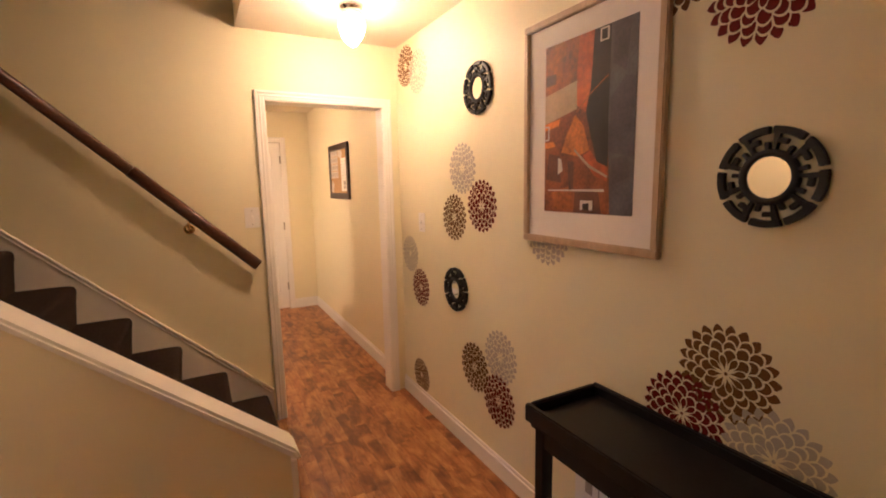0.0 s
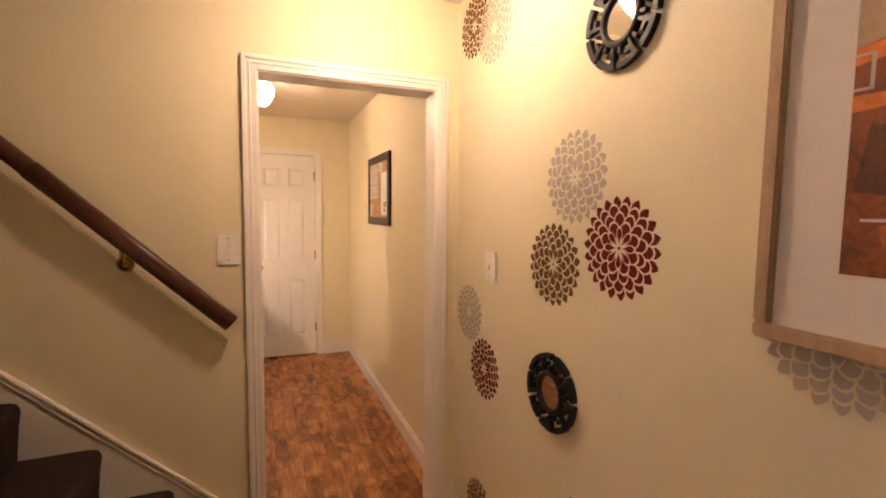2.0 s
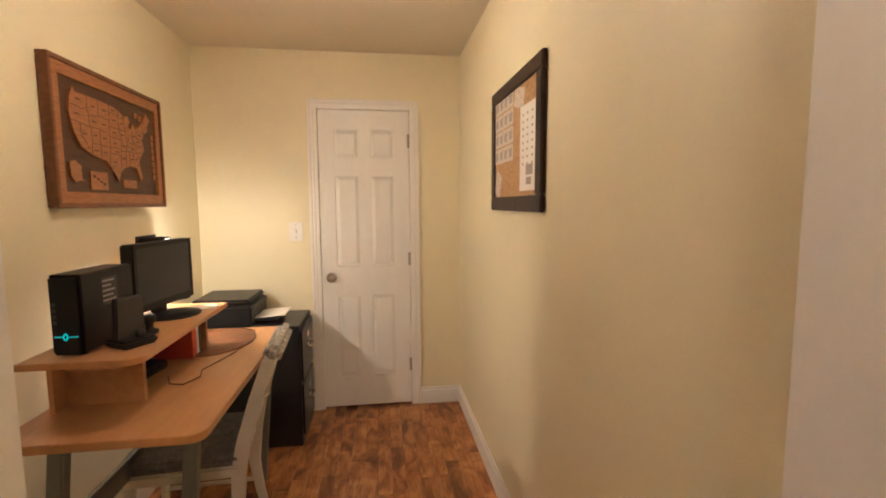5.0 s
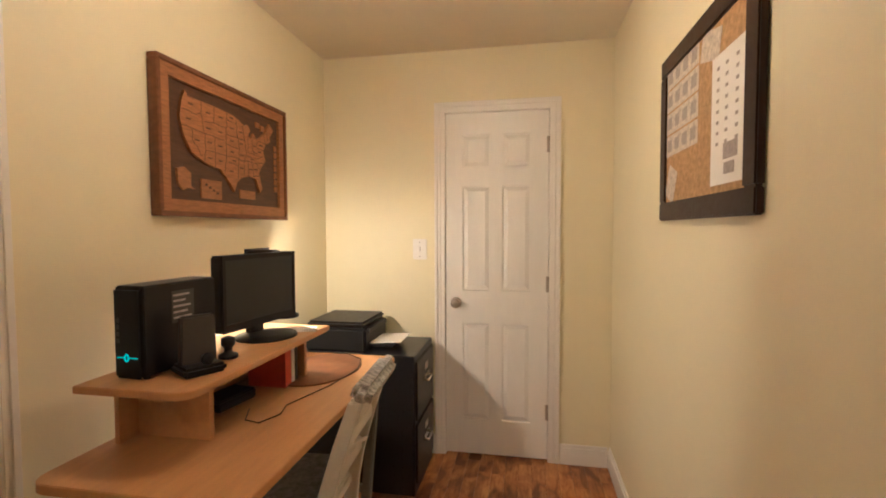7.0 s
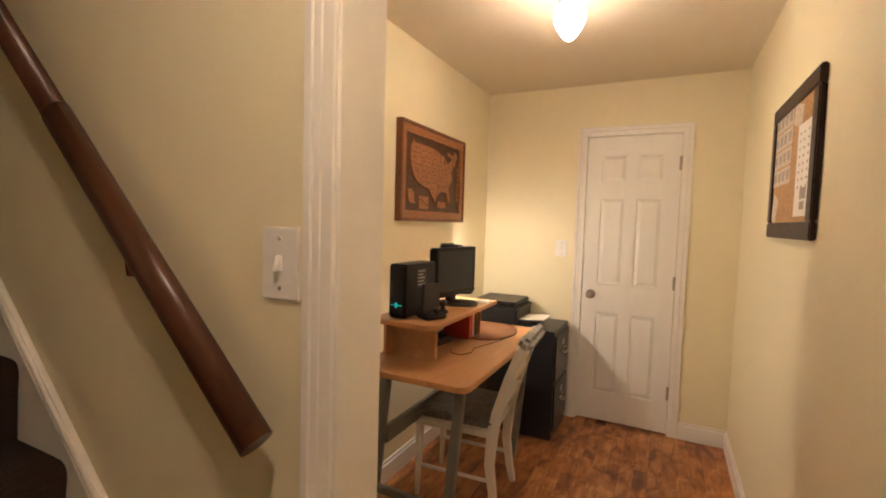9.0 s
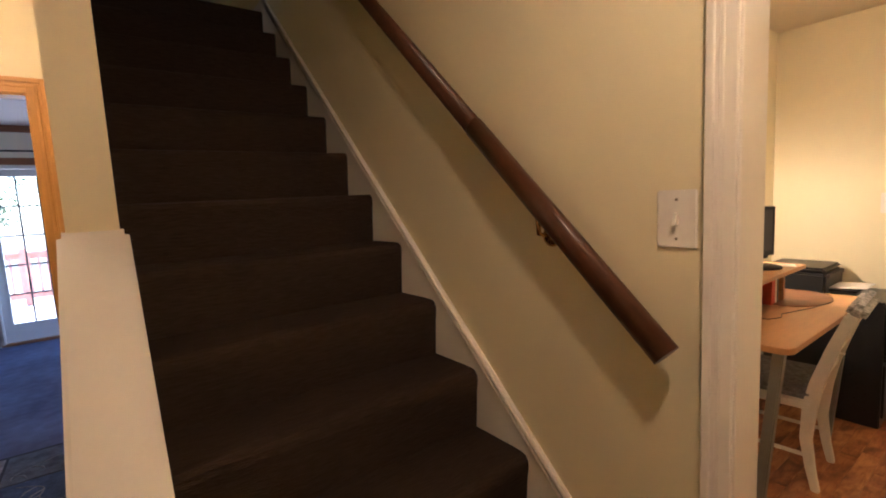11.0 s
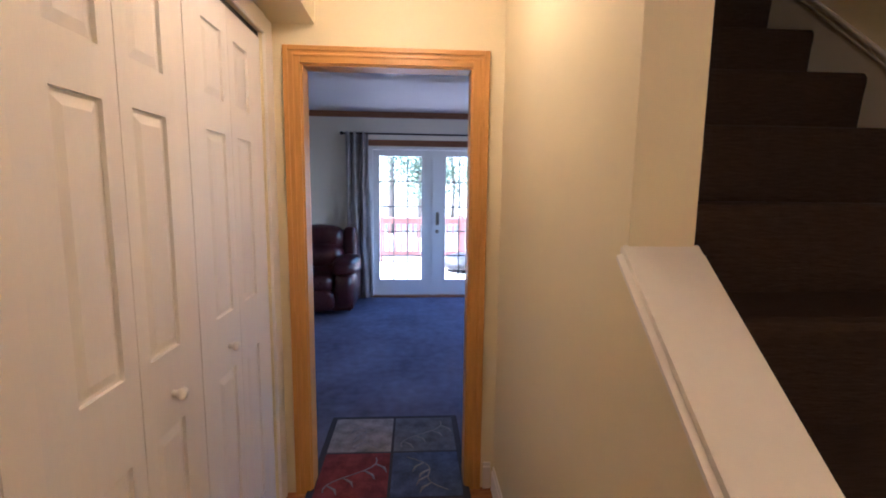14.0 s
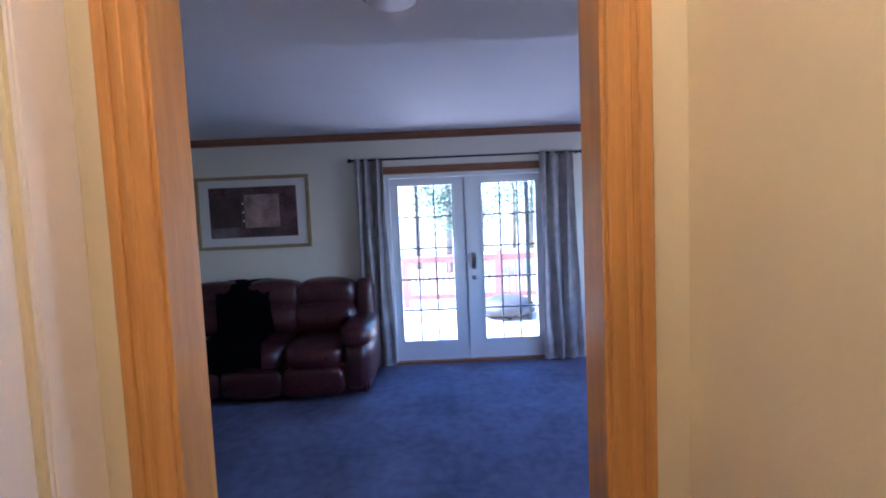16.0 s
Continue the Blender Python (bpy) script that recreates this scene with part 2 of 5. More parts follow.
# ---- mesh helpers ----
def bx(*boxes, bevel=0.0, seg=2):
    """A bmesh of boxes (x0, x1, y0, y1, z0, z1), with rounded edges."""
    bm = bmesh.new()
    for x0, x1, y0, y1, z0, z1 in boxes:
        m = Matrix.Translation(((x0 + x1) / 2, (y0 + y1) / 2, (z0 + z1) / 2)) @ Matrix.Diagonal((abs(x1 - x0), abs(y1 - y0), abs(z1 - z0), 1))
        bmesh.ops.create_cube(bm, size=1, matrix=m)
    if bevel:
        bmesh.ops.bevel(bm, geom=bm.edges[:], offset=bevel, segments=seg, affect="EDGES", clamp_overlap=True)
    return bm


def join(*bms):
    out = bmesh.new()
    for b in bms:
        me = bpy.data.meshes.new("join")
        b.to_mesh(me)
        out.from_mesh(me)
        bpy.data.meshes.remove(me)
        b.free()
    return out


def moved(bm, m):
    bm.transform(m)
    return bm


def prism(points, d0, d1, axis="x", bevel=0.0):
    """A flat outline (u, v) drawn out from d0 to d1 along an axis: x: (y, z); y: (x, z); z: (x, y)."""
    place = {"x": lambda u, v, d: (d, u, v), "y": lambda u, v, d: (u, d, v), "z": lambda u, v, d: (u, v, d)}[axis]
    bm = bmesh.new()
    a = [bm.verts.new(place(u, v, d0)) for u, v in points]
    b = [bm.verts.new(place(u, v, d1)) for u, v in points]
    bm.faces.new(a)
    bm.faces.new(b[::-1])
    for i in range(len(a)):
        j = (i + 1) % len(a)
        bm.faces.new((a[j], a[i], b[i], b[j]))
    bmesh.ops.recalc_face_normals(bm, faces=bm.faces[:])
    if bevel:
        bmesh.ops.bevel(bm, geom=bm.edges[:], offset=bevel, segments=2, affect="EDGES", clamp_overlap=True)
    return bm


def lathe(profile, seg=24, closed=True):
    """A turned body about z from (radius, z) pairs."""
    bm = bmesh.new()
    rings = []
    for r, z in profile:
        rings.append([bm.verts.new((r * math.cos(2 * math.pi * i / seg), r * math.sin(2 * math.pi * i / seg), z)) for i in range(seg)])
    for a, b in zip(rings, rings[1:]):
        for i in range(seg):
            j = (i + 1) % seg
            bm.faces.new((a[i], a[j], b[j], b[i]))
    if closed:
        bm.faces.new(rings[0][::-1])
        bm.faces.new(rings[-1])
    bmesh.ops.remove_doubles(bm, verts=bm.verts[:], dist=1e-5)
    bmesh.ops.recalc_face_normals(bm, faces=bm.faces[:])
    for f in bm.faces:
        f.smooth = True
    return bm


def tube(points, radius, seg=10):
    """A round bar along points; radius is a number or one for each point."""
    bm = bmesh.new()
    pts = [Vector(p) for p in points]
    rings = []
    for i, p in enumerate(pts):
        d = (pts[min(i + 1, len(pts) - 1)] - pts[max(i - 1, 0)]).normalized()
        q = d.to_track_quat("Z", "Y")
        r = radius[i] if isinstance(radius, (list, tuple)) else radius
        rings.append([bm.verts.new(p + q @ Vector((r * math.cos(2 * math.pi * k / seg), r * math.sin(2 * math.pi * k / seg), 0))) for k in range(seg)])
    for a, b in zip(rings, rings[1:]):
        for i in range(seg):
            j = (i + 1) % seg
            bm.faces.new((a[i], a[j], b[j], b[i]))
    bm.faces.new(rings[0][::-1])
    bm.faces.new(rings[-1])
    for f in bm.faces:
        f.smooth = True
    return bm


def mesh_of(name, bm, mat):
    me = bpy.data.meshes.new(name)
    bm.to_mesh(me)
    bm.free()
    me.materials.append(mat)
    return me


def thing(name, m, label, category, group=""):
    ob = new(name)
    ob.empty_display_size = 0.05
    ob.matrix_basis = m
    return tagged(ob, label, category, group)


def solid(name, bm, mat, m, label, category, group=""):
    ob = new(name, mesh_of(name, bm, mat))
    ob.matrix_basis = m
    return tagged(ob, label, category, group)


def part(name, bm, mat, parent, label=""):
    ob = new(name, mesh_of(name, bm, mat))
    ob.parent = parent
    return tagged(ob, label)


def structure(name, bm, mat, label):
    return tagged(new(name, mesh_of(name, bm, mat)), label, name.split("_")[0], kind="structure")


I4 = Matrix.Identity(4)

# ---- large structure ----
XR, YS, YO, HO, HF = 1.512, 3.10, 5.93, 2.41, 2.44
XL, HL = -5.89, 2.44
UP = 5.0
WT = 0.115
floor = structure("floor", bx((-2.0, XR + WT, -1.4, YO + WT, -0.2, -0.006)), SUBFLOOR, "reddish brown rustic laminate wood floor in narrow strips")
floor_living = structure("floor_living", bx((-6.0, -1.96, -3.1, 4.7, -0.2, 0.006)), BLUE_CARPET, "worn blue wall to wall carpet")
structure("wall_east", bx((XR, XR + WT, -1.4, YO + WT, -0.1, 2.6)), WALL, "cream painted wall with flower decals")
DX0, DX1, DTOP = 0.635, 1.404, 2.045
# the unseen run west of x -2.0 shields the doorway from the added window
structure("wall_stair", bx((-3.1, DX0, YS, YS + WT, -0.1, UP), (DX0, DX1, YS, YS + WT, DTOP, UP), (DX1, XR, YS, YS + WT, -0.1, UP)), WALL, "cream painted wall along the staircase with an unseen light-blocking stub")
OL0, OL1 = 3.33, 4.085
structure("wall_office_west", bx((-0.2 - WT, -0.2, YS + WT, OL0, -0.1, 2.6), (-0.2 - WT, -0.2, OL0, OL1, 2.045, 2.6), (-0.2 - WT, -0.2, OL1, YO, -0.1, 2.6)), WALL, "cream painted office wall")
structure("wall_office_north", bx((-0.2 - WT, 0.555, YO, YO + WT, -0.1, 2.6), (0.555, 1.17, YO, YO + WT, 2.05, 2.6), (1.17, XR, YO, YO + WT, -0.1, 2.6)), WALL, "cream painted end wall of the office")
structure("wall_behind_doors", bx((0.5, 1.25, YO + WT + 0.001, YO + WT + 0.05, -0.1, 2.6), (-0.25 - WT, -0.201 - WT, 3.25, 4.2, -0.1, 2.6)), WALL, "plain closing wall behind closed doors")
structure("wall_south", bx((-0.5, XR, -1.4, -1.285, -0.1, 2.6)), WALL, "plain cream wall closing the entry")
structure("wall_entry_west", bx((-0.5, -0.40, -1.285, 1.014, -0.1, 2.6)), WALL, "cream painted wall beside the closet")
structure("wall_hall", bx((-1.90, -0.64, 2.02, 2.145, -0.1, UP)), WALL, "cream painted wall between hall and stairs")
CAP0, CAP1 = (-0.64, 1.322), (0.50, 0.366)
half = prism([(CAP0[0], -0.1), (CAP1[0], -0.1), (CAP1[0], CAP1[1]), CAP0], 2.02, 2.145, "y")
structure("wall_half", half, WALL, "cream sloping half wall beside the stairs")
structure("wall_upper", bx((-0.64, 0.51, 2.03, 2.145, HF + 0.02, UP), (0.51, 0.62, 2.03, YS, HF + 0.02, UP), (-3.1, -3.0, 2.0, YS, 2.5, UP), (-3.0, -1.9, 2.02, 2.145, 2.5, UP)), WALL, "cream upper walls of the stairwell")
structure("ceiling_stairwell", bx((-3.1, 0.62, 2.0, YS + WT, UP, UP + 0.1)), CEILING, "white stairwell ceiling high above")
structure("ceiling_foyer", bx((0.51, XR, 2.03, YS, HF, HF + 0.1), (-0.5, XR, -1.4, 2.03, HF, HF + 0.1), (-1.9, -0.5, 0.3, 2.03, HF, HF + 0.1)), CEILING, "cream white foyer ceiling")
structure("ceiling_office", bx((-0.32, XR, YS + WT, YO, HO, HO + 0.1)), CEILING, "cream white office ceiling")
structure("soffit", bx((-1.90, -0.40, 0.90, 1.20, 2.15, HF)), WALL, "cream boxed soffit above the closet")
LD0, LD1, LDT = 1.128, 1.890, 1.997
structure("wall_living_east", bx((-2.0, -1.90, -3.1, LD0, -0.1, HL + 0.1), (-2.0, -1.90, LD0, LD1, LDT, HL + 0.1), (-2.0, -1.90, LD1, 2.145, -0.1, HL + 0.1), (-2.0, -1.90, 2.145, YS, -0.1, 2.22), (-2.0, -1.90, YS, 4.7, -0.1, HL + 0.1)), WALL, "cream wall with the living room doorway")
FD0, FD1, FDT = 1.045, 2.715, 2.00
structure("wall_living_west", bx((XL - WT, XL, -3.1, FD0, -0.1, HL + 0.1), (XL - WT, XL, FD0, FD1, FDT, HL + 0.1), (XL - WT, XL, FD1, 4.7, -0.1, HL + 0.1)), WALL_LIVING, "ivory living room wall")
# the gap at y 4.6 is cut for the added window, out of view
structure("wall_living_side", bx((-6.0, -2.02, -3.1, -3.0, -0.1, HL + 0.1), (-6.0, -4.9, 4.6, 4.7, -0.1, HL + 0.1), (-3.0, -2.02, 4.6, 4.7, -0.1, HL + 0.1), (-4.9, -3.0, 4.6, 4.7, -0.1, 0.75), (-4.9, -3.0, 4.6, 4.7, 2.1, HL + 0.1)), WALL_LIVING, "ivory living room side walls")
bm = bx((XL, -2.0, -3.0, 4.6, HL, HL + 0.025))
structure("ceiling_living", bm, CEILING_LIVING, "off white living room ceiling")
SOF = 2.105
structure("soffit_living", bx((-2.68, -2.001, -3.0, 4.6, SOF, HL - 0.001)), CEILING_LIVING, "off white boxed soffit along the living room's inner wall")
structure("closet_shell", bx((-1.9, -0.5, 0.3, 0.35, -0.1, 2.44), (-1.9, -0.5, 0.35, 1.0, 2.2, 2.25)), WALL, "plain closet interior")
structure("wall_closet", bx((-0.53, -0.40, 0.93, 1.0135, -0.1, 2.16), (-1.9, -1.78, 0.93, 1.0135, -0.1, 2.16), (-1.78, -0.53, 0.93, 1.0135, 2.075, 2.16)), WALL, "cream wall round the closet")

# ---- staircase ----
RISE, RUN, NOSE1, STEPS = 0.2075, 0.2255, 0.53, 13
stairs = tagged(new("staircase"), "staircase covered in dark brown ribbed carpet", "staircase")
stairs.matrix_basis = pose(NOSE1, 2.145, 0)
for i in range(STEPS):
    z = RISE * (i + 1) - 0.012
    x = -RUN * i
    back = x - RUN - 0.03 if i < STEPS - 1 else x - 0.95
    prof = [(x - 0.012, z - RISE - 0.03), (x + 0.002, z - 0.075), (x + 0.008, z - 0.040), (x + 0.007, z - 0.020), (x - 0.002, z - 0.006), (x - 0.018, z), (x - 0.06, z + 0.001), (back, z - 0.002), (back, z - RISE - 0.03)]
    part("step", prism(prof, 0.0, YS - 2.145 - 0.022, "y"), STAIR_CARPET, stairs)
skirt_top = lambda x: 0.225 + (0.568 - x) * 0.932
sk = [(0.57, -0.02), (0.57, skirt_top(0.57)), (-2.15, skirt_top(-2.15)), (-2.95, skirt_top(-2.15)), (-2.95, 2.4), (0.30, -0.02)]
structure("trim_stair_skirt", prism(sk, YS - 0.02, YS - 0.001, "y"), TRIM, "white sloping stair skirting board")
a, b = Vector((0.57, YS - 0.021, skirt_top(0.57))), Vector((-2.15, YS - 0.021, skirt_top(-2.15)))
dv = (b - a).normalized()
nv = Vector((-dv.z, 0, dv.x)) * (-1 if dv.x < 0 else 1)
def bead(off, r):
    return tube([a + nv * off, b + nv * off], r, 8)
structure("trim_stair_moulding", join(bead(-0.003, 0.007), bead(-0.022, 0.0045)), TRIM, "white rounded moulding on the stair skirting")

rail = thing("handrail", pose(0.545, YS - 0.060, 1.038), "dark stained wooden handrail on brass brackets", "handrail")
rdir = Vector((-1.0, 0, 0.955)).normalized()
rl = 3.6
prof = [(0.025 * math.cos(k * math.pi / 8), 0.0335 * math.sin(k * math.pi / 8)) for k in range(16)]
def rail_piece(s0, s1, grow=1.0):
    bm = bmesh.new()
    up = Vector((rdir.z, 0, -rdir.x))
    rows = []
    for s in (s0, s1):
        rows.append([bm.verts.new(rdir * s + Vector((0, u * grow, 0)) + up * v * grow) for u, v in prof])
    for i in range(16):
        j = (i + 1) % 16
        f = bm.faces.new((rows[0][i], rows[0][j], rows[1][j], rows[1][i]))
        f.smooth = True
    bm.faces.new(rows[0][::-1])
    bm.faces.new(rows[1])
    bmesh.ops.recalc_face_normals(bm, faces=bm.faces[:])
    return bm
part("rail", rail_piece(0.016, 0.84), RAIL_WOOD, rail)
part("rail_upper", rail_piece(0.842, rl, 0.90), RAIL_WOOD, rail)
for s in (0.50, 2.2):
    p = rdir * s
    plate = moved(lathe([(0.0, 0.0), (0.030, 0.001), (0.030, 0.005), (0.022, 0.012), (0.010, 0.016), (0.0, 0.016)], 20), pose(p.x, 0.059, p.z - 0.095, 90))
    arm = tube([(p.x, 0.05, p.z - 0.095), (p.x, 0.005, p.z - 0.085), (p.x, 0.0, p.z - 0.028)], 0.007, 8)
    part("bracket", join(plate, arm), BRASS, rail, "polished brass bracket")

# sloping cap of the half wall and its end post
sl = (CAP1[1] - CAP0[1]) / (CAP1[0] - CAP0[0])
cap = prism([(CAP0[0] - 0.012, CAP0[1] + 0.012 * -sl), (CAP1[0] + 0.02, CAP1[1] + sl * 0.02), (CAP1[0] + 0.045, CAP1[1] + sl * 0.045 + 0.012), (CAP1[0] + 0.03, CAP1[1] + sl * 0.03 + 0.05), (CAP0[0] - 0.012, CAP0[1] + 0.05)], 1.998, 2.167, "y", bevel=0.014)
structure("trim_half_wall_cap", cap, TRIM, "white painted sloping cap on the half wall")
structure("trim_half_wall_end", bx((CAP1[0], CAP1[0] + 0.025, 2.008, 2.157, 0.0, CAP1[1] - 0.02), bevel=0.004), TRIM, "white end board of the half wall")


# ---- lamps ----
def ceiling_lamp(x, y, z, mat, label):
    lamp = thing("ceiling_lamp", pose(x, y, z), label, "ceiling lamp", "frosted ceiling lamps")
    part("canopy", lathe([(0.0, 0.0), (0.062, -0.001), (0.062, -0.012), (0.05, -0.022), (0.048, -0.032), (0.056, -0.040), (0.054, -0.048), (0.0, -0.049)], 28), CHROME, lamp, "chrome canopy ring")
    part("shade", lathe([(0.0, -0.052), (0.050, -0.052), (0.064, -0.075), (0.068, -0.100), (0.062, -0.130), (0.048, -0.160), (0.028, -0.185), (0.012, -0.200), (0.0, -0.204)], 28), mat, lamp, "lit frosted teardrop glass shade")
    return lamp


ceiling_lamp(1.02, 2.51, HF, SHADE, "chrome ceiling lamp with lit frosted teardrop shade in the foyer")
ceiling_lamp(0.68, 4.56, HO, OFFICE_SHADE, "chrome ceiling lamp with lit frosted teardrop shade in the office")
ceiling_lamp(-1.17, 1.59, HF, HALL_SHADE, "chrome ceiling lamp with lit frosted teardrop shade in the hall")


# ---- trims and doors ----
def casing(name, u0, u1, top, w, d0, d1, axis, mat, mat_head, label):
    """Moulded trim round an opening; u runs along the wall, d0 is the wall's face and d1 the trim's front."""
    dm = d0 + (d1 - d0) * 0.65
    sets = []
    for a0, a1, b0, b1 in ((u0 - w, u0, 0.0, top + w), (u1, u1 + w, 0.0, top + w)):
        out = u0 - w if a0 < u0 - w / 2 else u1 + w
        s = 1 if out < u0 else -1
        sets.append([(a0, a1, d0, dm, b0, b1), (min(out, out + s * w * 0.3), max(out, out + s * w * 0.3), dm, d1, b0, b1), (min(out + s * w * 0.45, out + s * w * 0.62), max(out + s * w * 0.45, out + s * w * 0.62), dm, dm + (d1 - dm) * 0.6, b0, b1 - w * 0.45)])
    head = [(u0, u1, d0, dm, top, top + w), (u0 - w * 0.7, u1 + w * 0.7, dm, d1, top + w * 0.7, top + w), (u0 - w * 0.4, u1 + w * 0.4, dm, dm + (d1 - dm) * 0.6, top + w * 0.38, top + w * 0.55)]
    conv = (lambda a0, a1, e0, e1, z0, z1: (a0, a1, min(e0, e1), max(e0, e1), z0, z1)) if axis == "x" else (lambda a0, a1, e0, e1, z0, z1: (min(e0, e1), max(e0, e1), a0, a1, z0, z1))
    frame_ob = tagged(new(name), label, "door trim", kind="structure")
    for s in sets:
        part("side_casing", bx(*[conv(*q) for q in s], bevel=0.003, seg=1), mat, frame_ob)
    part("head_casing", bx(*[conv(*q) for q in head], bevel=0.003, seg=1), mat_head, frame_ob)
    return frame_ob


def panel_leaf(w, h, t, panels, mat, parent, name="leaf"):
    """A door leaf from x 0 to w, with raised panels (x0, x1, z0, z1) on both faces, front towards -y."""
    core = [(0, w, -t / 2 + 0.010, t / 2 - 0.010, 0, h)]
    xs = sorted({0, w, *[p[0] for p in panels], *[p[1] for p in panels]})
    zs = sorted({0, h, *[p[2] for p in panels], *[p[3] for p in panels]})
    hole = lambda x, z: any(p[0] < x < p[1] and p[2] < z < p[3] for p in panels)
    frame_boxes = []
    for z0, z1 in zip(zs, zs[1:]):
        run = None
        for x0, x1 in zip(xs, xs[1:]):
            if hole((x0 + x1) / 2, (z0 + z1) / 2):
                if run:
                    frame_boxes.append(run)
                run = None
            else:
                run = (run[0], x1) if run else (x0, x1)
                run = (run[0], run[1])
            if run and len(run) == 2 and x1 == xs[-1]:
                frame_boxes.append(run)
        frame_boxes = [(q[0], q[1], -t / 2, t / 2, z0, z1) if len(q) == 2 else q for q in frame_boxes]
    leaf = part(name, bx(*core, *frame_boxes), mat, parent)
    for x0, x1, z0, z1 in panels:
        bm = bmesh.new()
        for s in (-1, 1):
            a, c = 0.006, 0.030 if (x1 - x0) > 0.1 else 0.02
            y0, y1 = s * (t / 2 - 0.0105), s * (t / 2 - 0.0015)
            lo = [bm.verts.new(v) for v in ((x0 + a, y0, z0 + a), (x1 - a, y0, z0 + a), (x1 - a, y0, z1 - a), (x0 + a, y0, z1 - a))]
            hi = [bm.verts.new(v) for v in ((x0 + c, y1, z0 + c), (x1 - c, y1, z0 + c), (x1 - c, y1, z1 - c), (x0 + c, y1, z1 - c))]
            bm.faces.new(hi)
            for i in range(4):
                bm.faces.new((lo[i], lo[(i + 1) % 4], hi[(i + 1) % 4], hi[i]))
        bmesh.ops.recalc_face_normals(bm, faces=bm.faces[:])
        part("panel", bm, mat, leaf)
    return leaf


def six_panels(w, h):
    s, m = w * 0.17, w * 0.12
    x = [(s, w / 2 - m / 2), (w / 2 + m / 2, w - s)]
    z = [(0.21, 0.79), (0.985, 1.60), (1.71, 1.90)]
    return [(a, b, c, d) for a, b in x for c, d in z]


def knob_mesh():
    return lathe([(0.0, 0.0), (0.030, 0.0), (0.032, 0.004), (0.024, 0.010), (0.012, 0.016), (0.011, 0.030), (0.022, 0.038), (0.027, 0.050), (0.024, 0.062), (0.012, 0.068), (0.0, 0.069)], 22)


def hinge(parent, x, y, z, m=I4):
    part("hinge", moved(join(tube([(x, y, z - 0.045), (x, y, z + 0.045)], 0.006, 8), bx((x - 0.016, x + 0.016, y, y + 0.003, z - 0.045, z + 0.045))), m), STEEL, parent, "nickel hinge")


# foyer to office opening
jamb = lambda *b: bx(*b, bevel=0.002, seg=1)
structure("door_1_jamb", jamb((DX0, DX0 + 0.012, YS - 0.004, YS + WT + 0.004, 0, DTOP), (DX1 - 0.012, DX1, YS - 0.004, YS + WT + 0.004, 0, DTOP), (DX0 + 0.012, DX1 - 0.012, YS - 0.004, YS + WT + 0.004, DTOP - 0.012, DTOP)), TRIM, "white painted door jamb")
casing("door_1_casing", DX0 + 0.006, DX1 - 0.006, DTOP - 0.006, 0.056, YS, YS - 0.019, "x", TRIM, TRIM, "white moulded casing of the office doorway")
casing("door_1_casing_inside", DX0 + 0.006, DX1 - 0.006, DTOP - 0.006, 0.056, YS + WT, YS + WT + 0.008, "x", TRIM, TRIM, "white moulded casing inside the office")

# closed closet door at the end of the office
casing("door_2_casing", 0.560, 1.165, 2.044, 0.062, YO, YO - 0.018, "x", TRIM, TRIM, "white moulded casing of the office closet door")
structure("door_2_jamb", jamb((0.555, 0.562, YO - 0.003, YO + WT, 0, 2.05), (1.163, 1.17, YO - 0.003, YO + WT, 0, 2.05), (0.562, 1.163, YO - 0.003, YO + WT, 2.043, 2.05)), TRIM, "white door jamb")
d2 = thing("closet_door", pose(0.564, YO + 0.020, 0.014), "closed white six-panel closet door with nickel knob", "door")
panel_leaf(0.597, 2.026, 0.036, six_panels(0.597, 2.026), DOOR, d2)
part("knob", moved(knob_mesh(), pose(0.062, -0.018, 0.912, 90)), STEEL, d2, "brushed nickel door knob")
for z in (0.28, 1.03, 1.83):
    hinge(d2, 0.600, -0.024, z)

# closed door in the office's west wall
casing("door_3_casing", OL0 + 0.006, OL1 + 0.002, 2.040, 0.062, -0.2, -0.182, "y", TRIM, TRIM, "white moulded casing of the office side door")
structure("door_3_jamb", jamb((-0.2 - WT, -0.197, OL0, OL0 + 0.01, 0, 2.045), (-0.2 - WT, -0.197, OL1 - 0.010, OL1, 0, 2.045), (-0.2 - WT, -0.197, OL0 + 0.01, OL1 - 0.01, 2.035, 2.045)), TRIM, "white door jamb")
d3 = thing("side_door", pose(-0.285, OL0 + 0.012, 0.014, 0, 0, 90), "closed white six-panel door with nickel knob", "door")
panel_leaf(0.728, 2.016, 0.036, six_panels(0.728, 2.016), DOOR, d3)
part("knob", moved(knob_mesh(), pose(0.665, -0.018, 0.92, 90)), STEEL, d3, "brushed nickel door knob")

# oak doorway to the living room
casing("door_4_casing", LD0 + 0.008, LD1 - 0.008, LDT - 0.008, 0.071, -1.90, -1.879, "y", OAK, OAK_ACROSS, "golden oak casing of the living room doorway")
casing("door_4_casing_living", LD0 + 0.008, LD1 - 0.008, LDT - 0.008, 0.071, -2.0, -2.016, "y", OAK, OAK_ACROSS, "golden oak casing on the living room side")
structure("door_4_jamb", jamb((-2.004, -1.896, LD0, LD0 + 0.016, 0, LDT), (-2.004, -1.896, LD1 - 0.016, LD1, 0, LDT)), OAK, "golden oak door jamb")
structure("door_4_head", jamb((-2.004, -1.896, LD0 + 0.016, LD1 - 0.016, LDT - 0.016, LDT)), OAK_ACROSS, "golden oak door head")

